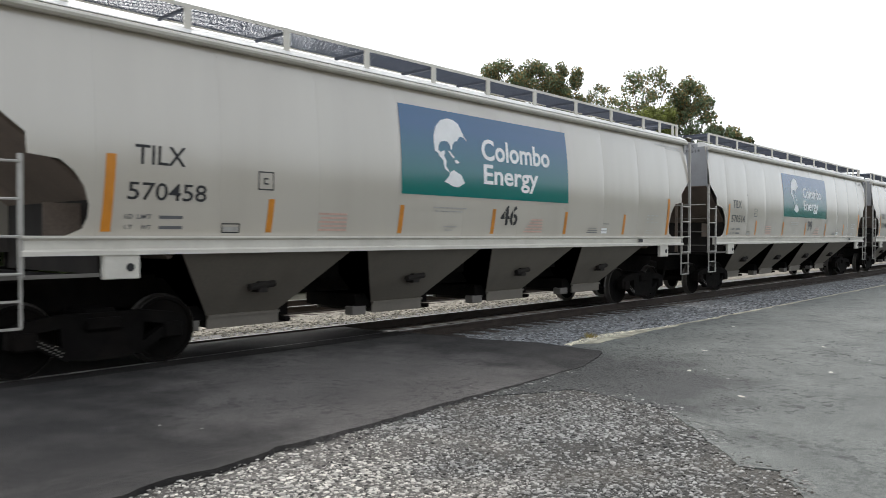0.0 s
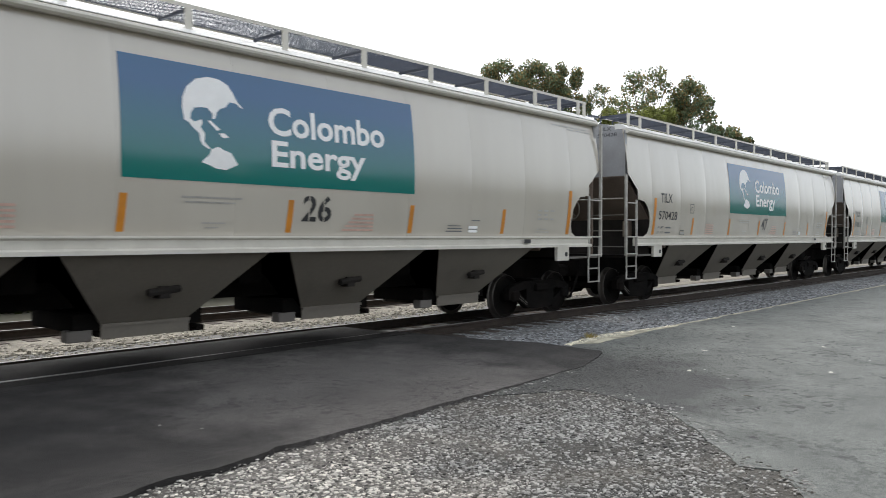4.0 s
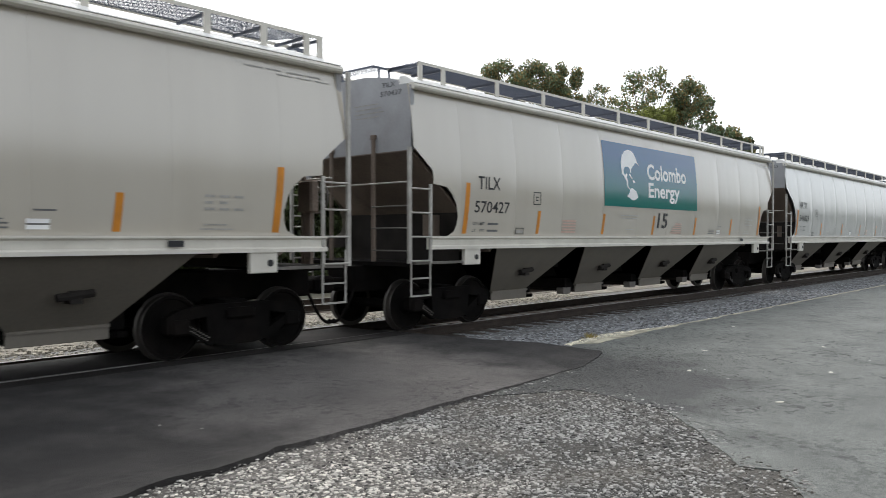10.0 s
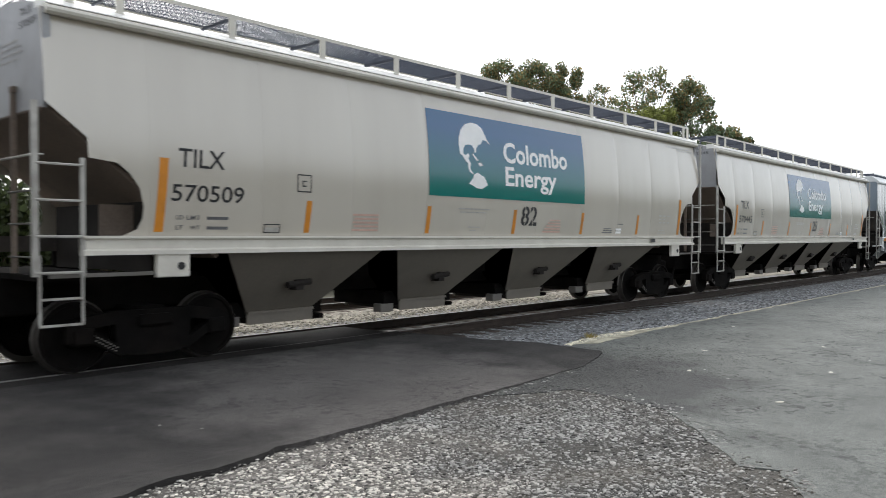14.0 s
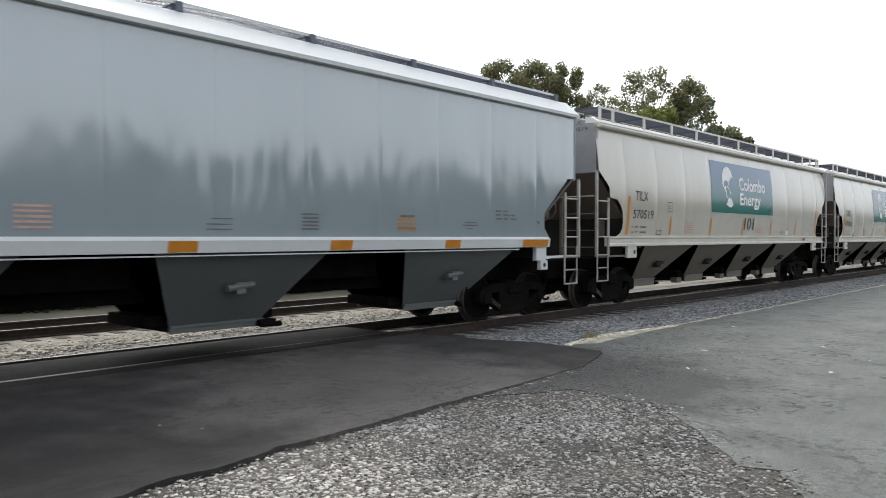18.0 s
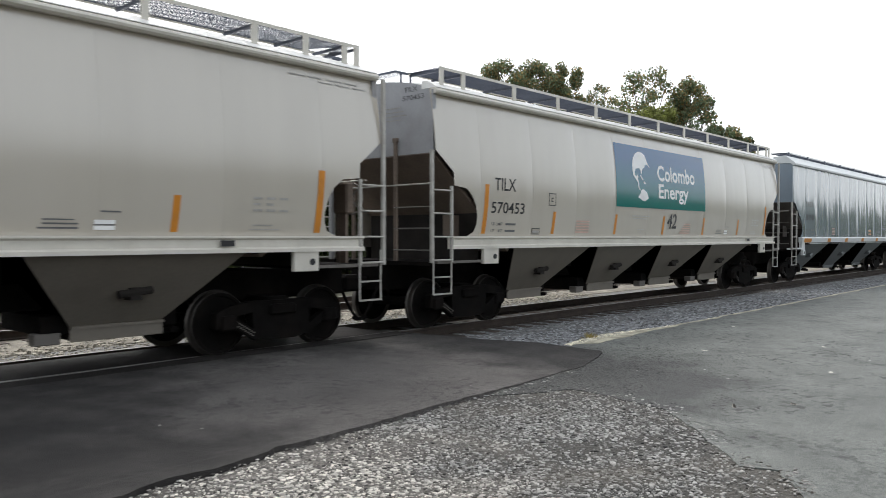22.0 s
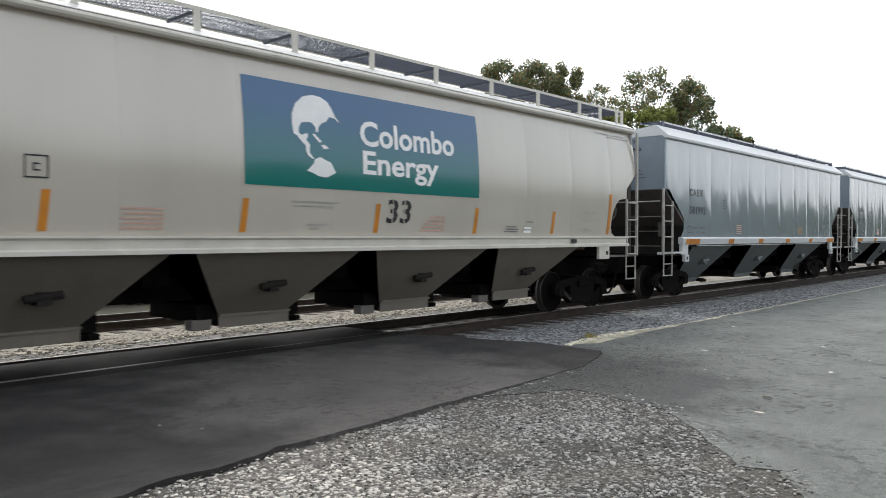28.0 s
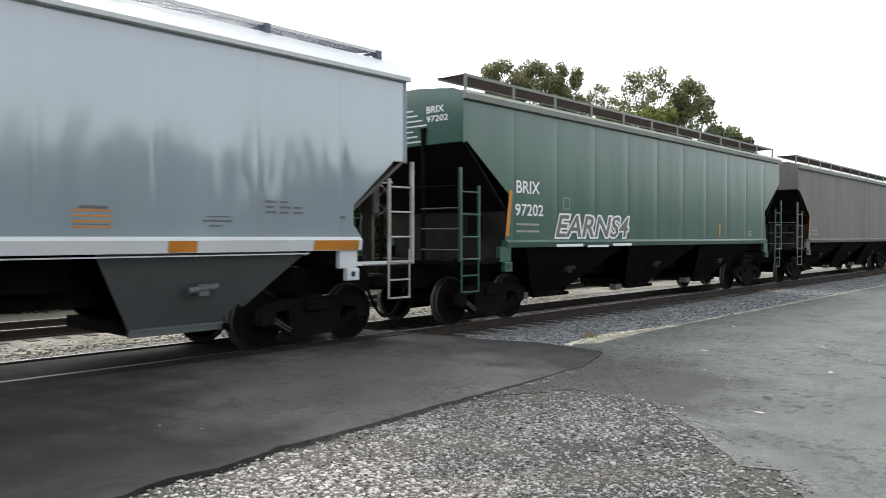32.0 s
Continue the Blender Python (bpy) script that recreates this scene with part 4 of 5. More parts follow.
    end_structure(car, L, end_mat, GRIME_AND_SHADE if orange_sill else NEAR_BLACK, cut[0][1], 4.34, 1.6, roof, 2.1, LADDER_STEEL if orange_sill else NEAR_BLACK)
    if orange_sill:
        for x in (0.03, L - 0.035):
            bm = bmesh.new()
            prism(bm, [(-1.58, 4.37)] + [(y, z - 0.01) for y, z in roof] + [(1.58, 4.37)], "x", x, x + 0.005)
            part("roof_end", bm, trim, car, "pale end of the roof")
    tops = [(2.05, 5.0), (6.58, 9.4), (11.05, L - 2.0)] if orange_sill else [(2.1, 6.2), (6.4, L - 6.4), (L - 6.2, L - 2.1)]
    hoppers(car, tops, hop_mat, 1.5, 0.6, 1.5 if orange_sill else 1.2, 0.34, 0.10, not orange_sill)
    for c in (1.5, L - 1.5):
        bogie(car, c)
    if orange_sill:
        for y in (0.22, 1.25):
            bm = bmesh.new()
            box(bm, (-0.10, 0.0), (y - 0.15, y + 0.15), (1.27, 4.44), 0.015)
            part("end_column", bm, end_mat, car, "blue-grey box column on the end")
        for s in (-1, 1):
            y0, y1 = sorted((s * 0.75, s * 1.32))
            g = part("walkway_grating", grating(0.3, L - 0.3, y0, y1, 4.78), GALV, car, "expanded-metal roof walkway")
            bm = bmesh.new()
            for y in (y0, y1):
                flat(bm, (0.3, y, 4.775), (L - 0.3, y, 4.775), 0.02, 0.04)
            part("walkway_edge", bm, trim, g)
            for i in range(8):
                x = 0.4 + (L - 0.8) * i / 7
                bm = bmesh.new()
                flat(bm, (x, s * 1.29, 4.78), (x, s * 1.31, 4.64), 0.14, 0.10)
                flat(bm, (x, s * 0.75, 4.76), (x, s * 1.30, 4.76), 0.08, 0.03)
                part("walkway_bracket", bm, GALV, car)
        bm = bmesh.new()
        box(bm, (2.05, L - 2.05), (-1.60, -1.545), (1.452, 1.470))
        part("hopper_flange", bm, trim, car, "thin pale flange over the hoppers")
        for a, b in ((1.22, 2.10), (4.18, 4.60), (6.67, 7.08), (9.3, 9.72), (11.9, 12.3), (L - 2.0, L - 1.12)):
            bm = bmesh.new()
            bm.faces.new([bm.verts.new((p, q, r)) for p, q, r in ((a, -1.638, 1.51), (b, -1.638, 1.51), (b, -1.668, 1.655), (a, -1.668, 1.655))])
            part("reflector_stripe", bm, ORANGE, car)
        bars("stencil_box", INK, car, frame_bars(1.40, 1.64, 1.83, 2.0, 0.012), plain)
        for word, x, w, z in (("LD", 1.72, 0.11, 1.94), ("LMT", 1.89, 0.21, 1.94), ("LT", 1.72, 0.11, 1.80), ("WT", 1.95, 0.15, 1.80)):
            letters("weight_lettering", word, INK, car, x, x + w, z, z + 0.06, plain)
        bars("weight_number", FADED_DARK, car, [(2.18, 2.55, 1.945, 1.995)], plain)
        bars("weight_number", FADED_DARK, car, [(2.24, 2.55, 1.805, 1.855)], plain)
        bars("stencil_box", INK, car, frame_bars(3.83, 4.09, 2.54, 2.80) + [(3.92, 4.0, 2.62, 2.64), (3.92, 3.94, 2.62, 2.71), (3.92, 4.0, 2.69, 2.71)], plain)
        bars("warning_notice", RED_INK, car, [(4.9, 5.3, 1.80 + 0.06 * i, 1.83 + 0.06 * i) for i in range(5)], plain)
        bars("data_lettering", FADED_DARK, car, [(7.23, 7.62, 1.80, 1.818), (7.23, 7.62, 1.87, 1.885), (7.3, 7.62, 1.945, 1.96)], plain)
        bars("data_lettering", FADED_DARK, car, [(8.78 + 0.02 * (i % 2), 9.1, 1.81 + 0.055 * i, 1.835 + 0.055 * i) for i in range(5)], plain)
        bars("warning_notice", ORANGE, car, [(10.75, 11.2, 1.815 + 0.065 * i, 1.835 + 0.065 * i) for i in range(4)], plain)
        bars("warning_notice", FADED_DARK, car, [(10.82, 11.16, 2.04, 2.075), (10.78, 11.18, 1.85, 1.86)], plain)
        bars("data_lettering", FADED_DARK, car, [(13.38 + 0.24 * (i % 3), 13.57 + 0.24 * (i % 3) - 0.04 * (i % 2), 2.04 + 0.075 * (i // 3), 2.07 + 0.075 * (i // 3)) for i in range(8)], plain)
        bars("data_lettering", FADED_DARK, car, [(12.4, 12.85, 1.91, 1.93), (12.45, 12.82, 1.97, 1.985), (12.5, 12.7, 1.85, 1.865), (14.75, 14.85, 1.98, 2.03)], plain)
    else:
        for s in (-1, 1):
            y0, y1 = sorted((s * 0.8, s * 1.45))
            g = part("walkway_grating", grating(0.2, L - 0.2, y0, y1, 4.72), RUST, car, "rusty roof walkway grating")
            for i in range(12):
                x = 0.25 + (L - 0.5) * i / 11
                bm = bmesh.new()
                box(bm, (x - 0.03, x + 0.03), sorted((s * 1.43, s * 1.46)), (4.38, 4.74))
                part("walkway_bracket", bm, trim, car)
            bm = bmesh.new()
            for y in (y0, y1):
                flat(bm, (0.2, y, 4.71), (L - 0.2, y, 4.71), 0.02, 0.05)
            part("walkway_edge", bm, trim, g)
        x = 1.42
        bm = bmesh.new()
        bm.faces.new([bm.verts.new((p, -1.606, q)) for p, q in ((x - 0.15, 1.72), (x - 0.05, 1.72), (x + 0.07, 2.62), (x - 0.03, 2.62))])
        part("reflector_stripe", bm, ORANGE, car)
        bars("weight_number", FADED, car, [(1.62, 2.4, 1.94, 1.98)], plain)
        bars("weight_number", FADED, car, [(1.62, 2.4, 1.80, 1.84)], plain)
        bars("stencil_box", FADED, car, frame_bars(3.3, 3.55, 2.3, 2.55), plain)
        bars("reflector_stripe", ORANGE, car, [(L - 5.2, L - 5.1, 1.72, 2.1)], plain, lean=0.06)
        bars("data_lettering", FADED, car, [(L - 2.9, L - 2.6, 1.74 + 0.07 * i, 1.765 + 0.07 * i) for i in range(3)], plain)
    return car


# ---- the train: kind, running number, fleet number, leading end at the start ----
TRAIN = (("T", "570458", "46", 2.70), ("T", "570514", "99", 21.50), ("T", "570448", "26", 40.30), ("T", "570428", "47", 59.02), ("T", "570515", "103", 77.88),
         ("T", "570429", "14", 96.69), ("T", "570427", "15", 115.57), ("H", "541023", "", 134.46), ("T", "570509", "82", 152.48), ("T", "570445", "25", 171.23),
         ("C", "581988", "", 190.14), ("T", "570519", "101", 207.33), ("T", "570520", "109", 226.10), ("T", "570453", "42", 244.79), ("C", "581960", "", 263.70),
         ("H", "541014", "", 281.31), ("T", "570430", "33", 299.24), ("C", "581992", "", 318.19), ("C", "581932", "", 335.72), ("B", "97202", "", 353.37),
         ("G", "", "", 372.17), ("G", "", "", 390.97), ("G", "", "", 409.77))
CUT_C = [(0.0, 2.97), (0.32, 2.95), (0.36, 2.90), (1.18, 2.20), (1.18, 1.90), (1.02, 1.71)]
CUT_B = [(0.0, 3.46), (0.11, 3.46), (1.38, 2.54), (1.26, 1.65)]
KINDS = {"T": (bowed_hopper_car, ("hopper_car", CREAM, CREAM_TRIM, END_GREY, HOPPER), "cream bowed-side covered hopper car with blue-green sign, moving"),
         "H": (bowed_hopper_car, ("hopper_car", WHITE, CREAM_TRIM, END_GREY, HOPPER, 16.8), "plain pale grey covered hopper car, moving on the track"),
         "C": (flat_hopper_car, ("hopper_car", BLUE_GREY, SILVER_TRIM, END_BLUE, HOPPER_BLUE, 16.2, CUT_C, True, 4.50), "glossy blue-grey covered hopper car with orange sill markers"),
         "B": (flat_hopper_car, ("hopper_car", GREEN, GREEN_TRIM, GREEN, NEAR_BLACK, 16.8, CUT_B, False, 4.55), "weathered green covered hopper car with white graffiti"),
         "G": (flat_hopper_car, ("hopper_car", OLD_GREY, GREEN_TRIM, OLD_GREY, NEAR_BLACK, 16.8, CUT_B, False, 4.55), "stained grey weathered covered hopper car")}
first, cars = {}, []
for kind, number, fleet, x in TRAIN:
    make, args, label = KINDS[kind]
    if kind not in first:
        first[kind] = make(*args)
        first[kind].location = (0, YC, 0)
        tagged(first[kind], label, "railway wagon", "cars of the freight train")
        if kind == "T":
            sign(first[kind])
        cars.append(first[kind])
    else:
        cars.append(copy_thing(first[kind], pose(0, YC, 0)))
LETTERING_SHIFT = {"570520": -0.13, "570509": -0.10, "570515": -0.06, "570453": -0.06}
for car, (kind, number, fleet, x) in zip(cars, TRAIN):
    if kind in "TH":
        if kind == "T":
            o = LETTERING_SHIFT.get(number, 0.0)
            letters("car_lettering", "TILX", INK, car, 1.69 + o, 2.36 + o, 2.60, 2.84, bow, 0.008, lean=0.05)
            letters("car_lettering", number, INK, car, 1.60 + o, 2.66 + o, 2.16, 2.38, bow, 0.008, lean=0.05)
        else:
            letters("car_lettering", "HRTX", INK, car, 1.35, 2.19, 2.76, 2.99, bow, 0.008, lean=0.05)
            letters("car_lettering", number, INK, car, 1.33, 2.40, 2.29, 2.51, bow, 0.008, lean=0.05)
        if fleet:
            for i in range(len(fleet)):
                q = 8.96 - 0.14 * (len(fleet) - 2) + 0.275 * (i + 0.5)
                bars("stencil_break", CREAM, car, [(q - 0.010, q + 0.010, 1.92, 2.33)], bow, 0.009)
            q = 8.96 - 0.14 * (len(fleet) - 2)
            letters("fleet_number", fleet, INK, car, q, q + 0.275 * len(fleet), 1.93, 2.32, bow, 0.02, lean=0.08)
        letters("end_lettering", "TILX" if kind == "T" else "HRTX", FADED_DARK, car, -0.78, -1.12, 4.325, 4.415, bow, 0.012, end=True)
        letters("end_lettering", number, FADED_DARK, car, -0.74, -1.28, 4.175, 4.265, bow, 0.012, end=True)
        end_bars("end_data", FADED, car, [(-0.05 - 0.04 * (i % 2), -0.70 - 0.07 * (i % 3), 4.06 - 0.075 * i, 4.08 - 0.075 * i) for i in range(4)])
    elif kind == "C":
        letters("end_lettering", "CAEX", INK, car, -0.40, -0.80, 4.22, 4.31, plain, 0.02, end=True)
        letters("end_lettering", number, INK, car, -0.40, -0.92, 4.005, 4.09, plain, 0.02, end=True)
        end_bars("end_data", FADED_DARK, car, [(-0.42 - 0.06 * (i % 2), -0.60 - 0.075 * i, 3.87 - 0.1 * i, 3.895 - 0.1 * i) for i in range(7)])
        letters("car_lettering", "CAEX", INK, car, 1.52, 2.40, 2.84, 3.04, plain, 0.02, cell=0.3)
        letters("car_lettering", number, INK, car, 1.52, 2.58, 2.34, 2.56, plain, 0.02, cell=0.15)
    elif kind == "B":
        letters("end_lettering", "BRIX", PLATE, car, -0.65, -1.1, 4.05, 4.18, plain, 0.02, end=True)
        letters("end_lettering", number, PLATE, car, -0.65, -1.2, 3.88, 4.0, plain, 0.02, end=True)
        end_bars("end_data", PLATE, car, [(0.2, -0.3 - 0.12 * (i % 4), 4.12 - 0.1 * i, 4.15 - 0.1 * i) for i in range(7)])
        letters("graffiti", "EARNS4", PLATE, car, 2.95, 6.1, 1.66, 2.22, plain, 0.075, 0.006, "white block-letter graffiti", lean=0.35)
        letters("graffiti", "EARNS4", OLD_GREY, car, 3.0, 6.05, 1.70, 2.18, plain, 0.015, 0.010, "grey fill of the graffiti letters", lean=0.35)
        bars("graffiti", PLATE, car, [(2.95, 4.0, 1.50, 1.56), (4.2, 5.1, 1.48, 1.53), (5.3, 6.2, 1.50, 1.56)], lambda z: 1.662)
        letters("car_lettering", "BRIX", PLATE, car, 1.62, 2.42, 2.58, 2.83, plain, 0.01)
        letters("car_lettering", number, PLATE, car, 1.58, 2.55, 2.13, 2.37, plain, 0.01)

# ---- ground ----
LOT = -0.14


def ragged(points, step, amount, seed, keep=60.0):
    """An outline with its long edges broken up and roughened, as worn edges are."""
    out = []
    for i, a in enumerate(points):
        b = points[(i + 1) % len(points)]
        d = math.dist(a, b)
        n = max(1, int(d / step)) if d < keep else 1
        for j in range(n):
            f = j / n
            x, y = a[0] + (b[0] - a[0]) * f, a[1] + (b[1] - a[1]) * f
            if n > 1:
                w = noise.noise_vector(Vector((x * 1.7, y * 1.7, seed))) * amount + noise.noise_vector(Vector((x * 7, y * 7, seed))) * amount * 0.5
                x, y = x + w.x, y + w.y
            out.append((x, y))
    return out


def slab(name, outline, mat, z, depth, label, height=None):
    bm = bmesh.new()
    vs = [bm.verts.new((x, y, z)) for x, y in outline]
    f = bm.faces.new(vs)
    ex = bmesh.ops.extrude_face_region(bm, geom=[f])
    for v in ex["geom"]:
        if isinstance(v, bmesh.types.BMVert):
            v.co.z += depth
    bm.normal_update()
    bmesh.ops.triangulate(bm, faces=bm.faces[:])
    if height:
        for v in bm.verts:
            v.co.z += height(v.co.x, v.co.y)
    return tagged(part(name, bm, mat), label, "ground", kind="structure")


bm = bmesh.new()
bmesh.ops.create_grid(bm, x_segments=60, y_segments=60, size=2500)
for v in bm.verts:
    v.co.z = -0.30
tagged(part("ground", bm, DIRT), "bare earth and thin grass reaching far off", "ground", kind="structure")

LOT_EDGE = [(5.68, 1.70), (6.25, 2.04), (6.15, 2.32), (6.97, 3.00), (7.67, 3.68), (7.89, 4.48), (7.92, 5.04), (7.01, 5.50), (7.16, 5.75), (9.34, 5.97), (10.4, 6.55), (10.9, 7.06), (14.8, 7.05), (33, 6.95)]
lot = [p for a, b in zip(LOT_EDGE, LOT_EDGE[1:]) for p in ragged([a, b], 0.16, 0.07, 3.0)[:max(1, int(math.dist(a, b) / 0.16))]]
lot += [(33, 6.95), (450, 6.95), (450, -80), (2.0, -80), (2.5, -4.0), (4.4, 0.0)]
slab("asphalt_lot", lot, ASPHALT_OLD, LOT - 0.12, 0.12, "worn grey asphalt lot with dark stains")


def rise(x, y):
    """Height of the apron over the lot: up to the rails, with a thick edge over the gravel."""
    f = min(max((y - 5.6) / 3.6, 0), 1)
    f = f * f * (3 - 2 * f)
    g = min(max((9.0 - x) / 2.8, 0), 1)
    lip = min(max((x - 4.2) / 2.0, 0), 1) * min(max((y - 9.3) / 0.4, 0), 1)
    return 0.125 * f + 0.032 * g * (1 - f) + 0.016 * lip


bm = bmesh.new()
APRON_EDGE = [(10.75, 6.25), (9.34, 5.76), (7.16, 5.58), (6.09, 5.52), (4.85, 5.41), (3.92, 5.39), (3.12, 5.31), (2.46, 5.27), (-1.0, 5.2), (-14.0, 5.0)]
edge = [p for a, b in zip(APRON_EDGE, APRON_EDGE[1:]) for p in ragged([a, b], 0.07, 0.075, 8.0)[:max(1, int(math.dist(a, b) / 0.07))]]
right = [(-14.0, 9.43), (9.72, 9.43), (9.75, 9.37), (10.05, 8.2), (10.6, 7.4)]
outline = edge + [(-14.0, 5.0)] + right
bm.faces.new([bm.verts.new((x, y, LOT + 0.004)) for x, y in outline])
for i in range(1, 12):
    bmesh.ops.bisect_plane(bm, geom=bm.verts[:] + bm.edges[:] + bm.faces[:], plane_co=(0, 5.2 + 0.4 * i, 0), plane_no=(0, 1, 0))
bm.normal_update()
bmesh.ops.triangulate(bm, faces=bm.faces[:])
for v in bm.verts:
    v.co.z += rise(v.co.x, v.co.y) + 0.006 + 0.006 * noise.noise(Vector((v.co.x, v.co.y, 0)))
ex = bmesh.ops.extrude_edge_only(bm, edges=[e for e in bm.edges if e.is_boundary])
for v in ex["geom"]:
    if isinstance(v, bmesh.types.BMVert):
        v.co.z -= 0.12
tagged(part("asphalt_apron", bm, ASPHALT_NEW), "dark fresh asphalt approach to the rail crossing, with the train's shade in its colour", "ground", kind="structure")

bm = bmesh.new()
bmesh.ops.create_grid(bm, x_segments=60, y_segments=40, size=1)
for v in bm.verts:
    x, y = -6 + (v.co.x + 1) * 7.2, -4 + (v.co.y + 1) * 4.85
    v.co = (x, y, LOT - 0.012 + 0.008 * noise.noise(Vector((x * 1.3, y * 1.3, 5))))
tagged(part("gravel_patch", bm, GRAVEL), "pale crushed gravel patch beside the asphalt", "ground", kind="structure")

strip = [(11.2, 7.08), (12.0, 7.14), (13.0, 7.17), (14.0, 7.14), (15.2, 7.08), (18, 7.06), (60, 6.99), (60, 6.94), (33, 6.94), (14.8, 7.0), (12.8, 6.90), (11.6, 6.90)]
slab("sand_edge", ragged(strip, 0.16, 0.09, 5.0, 20.0), SAND, LOT - 0.08, 0.086, "pale yellow sand washed against the asphalt edge")

# ---- tracks ----
def track(yc, name, x0, x1):
    bm = bmesh.new()
    prism(bm, [(yc - 3.75 if yc < 12 else yc - 2.7, -0.29), (yc - 3.3 if yc < 12 else yc - 2.6, -0.20), (yc - 1.6, -0.185), (yc + 1.6, -0.185), (yc + 2.6, -0.20), (yc + 3.2, -0.29)], "x", x0, x1)
    tagged(part("ballast_bed", bm, BALLAST if yc < 12 else TAN_BED), "grey crushed-stone ballast under the rails" if yc < 12 else "tan crushed-stone ballast of the siding", "ballast", kind="structure")
    for s in (-1, 1):
        r = new("rail")
        tagged(r, "rusty steel rail with a polished top", "rail", "rails of the tracks")
        y = yc + s * 0.755
        bm = bmesh.new()
        prism(bm, [(y - 0.07, -0.175), (y + 0.07, -0.175), (y + 0.07, -0.16), (y + 0.012, -0.14), (y + 0.012, -0.045), (y + 0.036, -0.035), (y + 0.036, -0.006), (y - 0.036, -0.006), (y - 0.036, -0.035), (y - 0.012, -0.045), (y - 0.012, -0.14), (y - 0.07, -0.16)], "x", x0, x1)
        part("rail_body", bm, RAIL, r)
        bm = bmesh.new()
        prism(bm, [(y - 0.034, -0.006), (y + 0.034, -0.006), (y + 0.03, 0.0), (y - 0.03, 0.0)], "x", x0, x1)
        part("railhead", bm, RAILHEAD, r, "polished running surface")


track(YC, "main", -380, 480)
track(16.0, "siding", -200, 480)
bm = bmesh.new()
box(bm, (-14.0, 9.65), (YC - 0.655, YC + 0.655), (-0.17, -0.022), 0.02)
tagged(part("crossing_panel", bm, CROSSING), "black worn rubber panel filling the crossing between the rails", "road", kind="structure")
# added strip: oil and the train's shade as one black panel
bm = bmesh.new()
prism(bm, [(-14.0, -0.17), (-14.0, -0.008), (4.0, -0.008), (6.5, 0.010), (9.65, 0.010), (9.65, -0.17)], "y", 9.432, 9.818)
tagged(part("crossing_panel", bm, CROSSING), "added black panel for oil and the train's shade between the asphalt and the rail", "road", kind="structure")
bm = bmesh.new()
box(bm, (-0.115, 0.115), (-1.3, 1.3), (-0.33, -0.172), 0.012)
tie = tagged(part("sleeper", bm, TIE), "dark timber railway sleeper in the ballast", "sleeper", "sleepers of the tracks")
tie.location = (9.9, YC, 0)
for i in range(1, 120):
    copy_thing(tie, pose(9.9 + 0.53 * i, YC, 0, 0, 0, 0.8 * math.sin(i * 7.3)))
for i in range(60):
    copy_thing(tie, pose(0.0 + 0.53 * i, 16.0, 0))


def stones(name, mat, spots, label, sizes, flat_z=0.6, skew=1.5):
    """Loose stones: squashed irregular lumps."""
    rng = random.Random(name)
    verts, faces = [], []
    ring = [(math.cos(a * math.pi / 2.5), math.sin(a * math.pi / 2.5)) for a in range(5)]
    for x, y, z in spots:
        s = sizes[0] + (sizes[1] - sizes[0]) * rng.random() ** skew
        base, turn = len(verts), rng.uniform(0, 6.3)
        c, q = math.cos(turn), math.sin(turn)
        e = rng.uniform(0.4, 1.0)
        for k, (r, h) in enumerate(((1.0, 0.05), (0.75, 0.75))):
            for a, b in ring:
                a, b = a * r * rng.uniform(0.75, 1.2), b * r * e * rng.uniform(0.75, 1.2)
                verts.append((x + s * (a * c - b * q), y + s * (a * q + b * c), z + s * flat_z * h * rng.uniform(0.8, 1.3)))
        for i in range(5):
            j = (i + 1) % 5
            faces.append((base + i, base + j, base + 5 + j, base + 5 + i))
        faces.append(tuple(base + 5 + i for i in range(5)))
    me = bpy.data.meshes.new(name)
    me.from_pydata(verts, [], faces)
    me.materials.append(mat)
    return tagged(new(name, me), label, "stones", kind="stuff")


rng = random.Random(4)


def inside(x, y, poly):
    hit = False
    for (ax, ay), (bx, by) in zip(poly, poly[1:] + poly[:1]):
        if (ay > y) != (by > y) and x < (bx - ax) * (y - ay) / (by - ay) + ax:
            hit = not hit
    return hit


spots = []
while len(spots) < 50000:
    x, y = rng.uniform(0.6, 8.2), rng.uniform(0.8, 5.55)
    if inside(x, y, lot) or inside(x, y, outline):
        if rng.random() > 0.12:
            continue
        near = min(math.hypot(x - px, y - py) for px, py in (lot[:90:3] + outline[:130:4]))
        if near > 0.3 * rng.random() + 0.02:
            continue
        spots.append((x, y, LOT))
        continue
    if noise.noise(Vector((x * 0.8, y * 0.8, 2))) + 0.5 * noise.noise(Vector((x * 2.3, y * 2.3, 7))) + rng.uniform(-0.35, 0.65) > -0.05:
        # thins out towards the lot's broken edge
        near = min(math.hypot(x - px, y - py) for px, py in lot[:90:4])
        if rng.random() > 0.3 + 0.9 * near:
            continue
        spots.append((x, y, LOT - 0.0105 + 0.008 * noise.noise(Vector((x * 1.3, y * 1.3, 5)))))
for i in range(17000):
    x, y = rng.uniform(-5.9, 8.2), rng.uniform(-3.9, 5.4)
    seen = 0.6 < x and 0.8 < y
    if not seen and not inside(x, y, lot) and not inside(x, y, outline):
        spots.append((x, y, LOT - 0.0105 + 0.008 * noise.noise(Vector((x * 1.3, y * 1.3, 5)))))
for i in range(3400):
    px, py = rng.choice(edge if i % 2 else lot[:70])
    x, y = px + rng.gauss(0, 0.09), py + rng.gauss(-0.05, 0.04)
    if 0.6 < x < 9.0:
        spots.append((x, y, LOT + (0.004 if i % 2 else -0.004)))
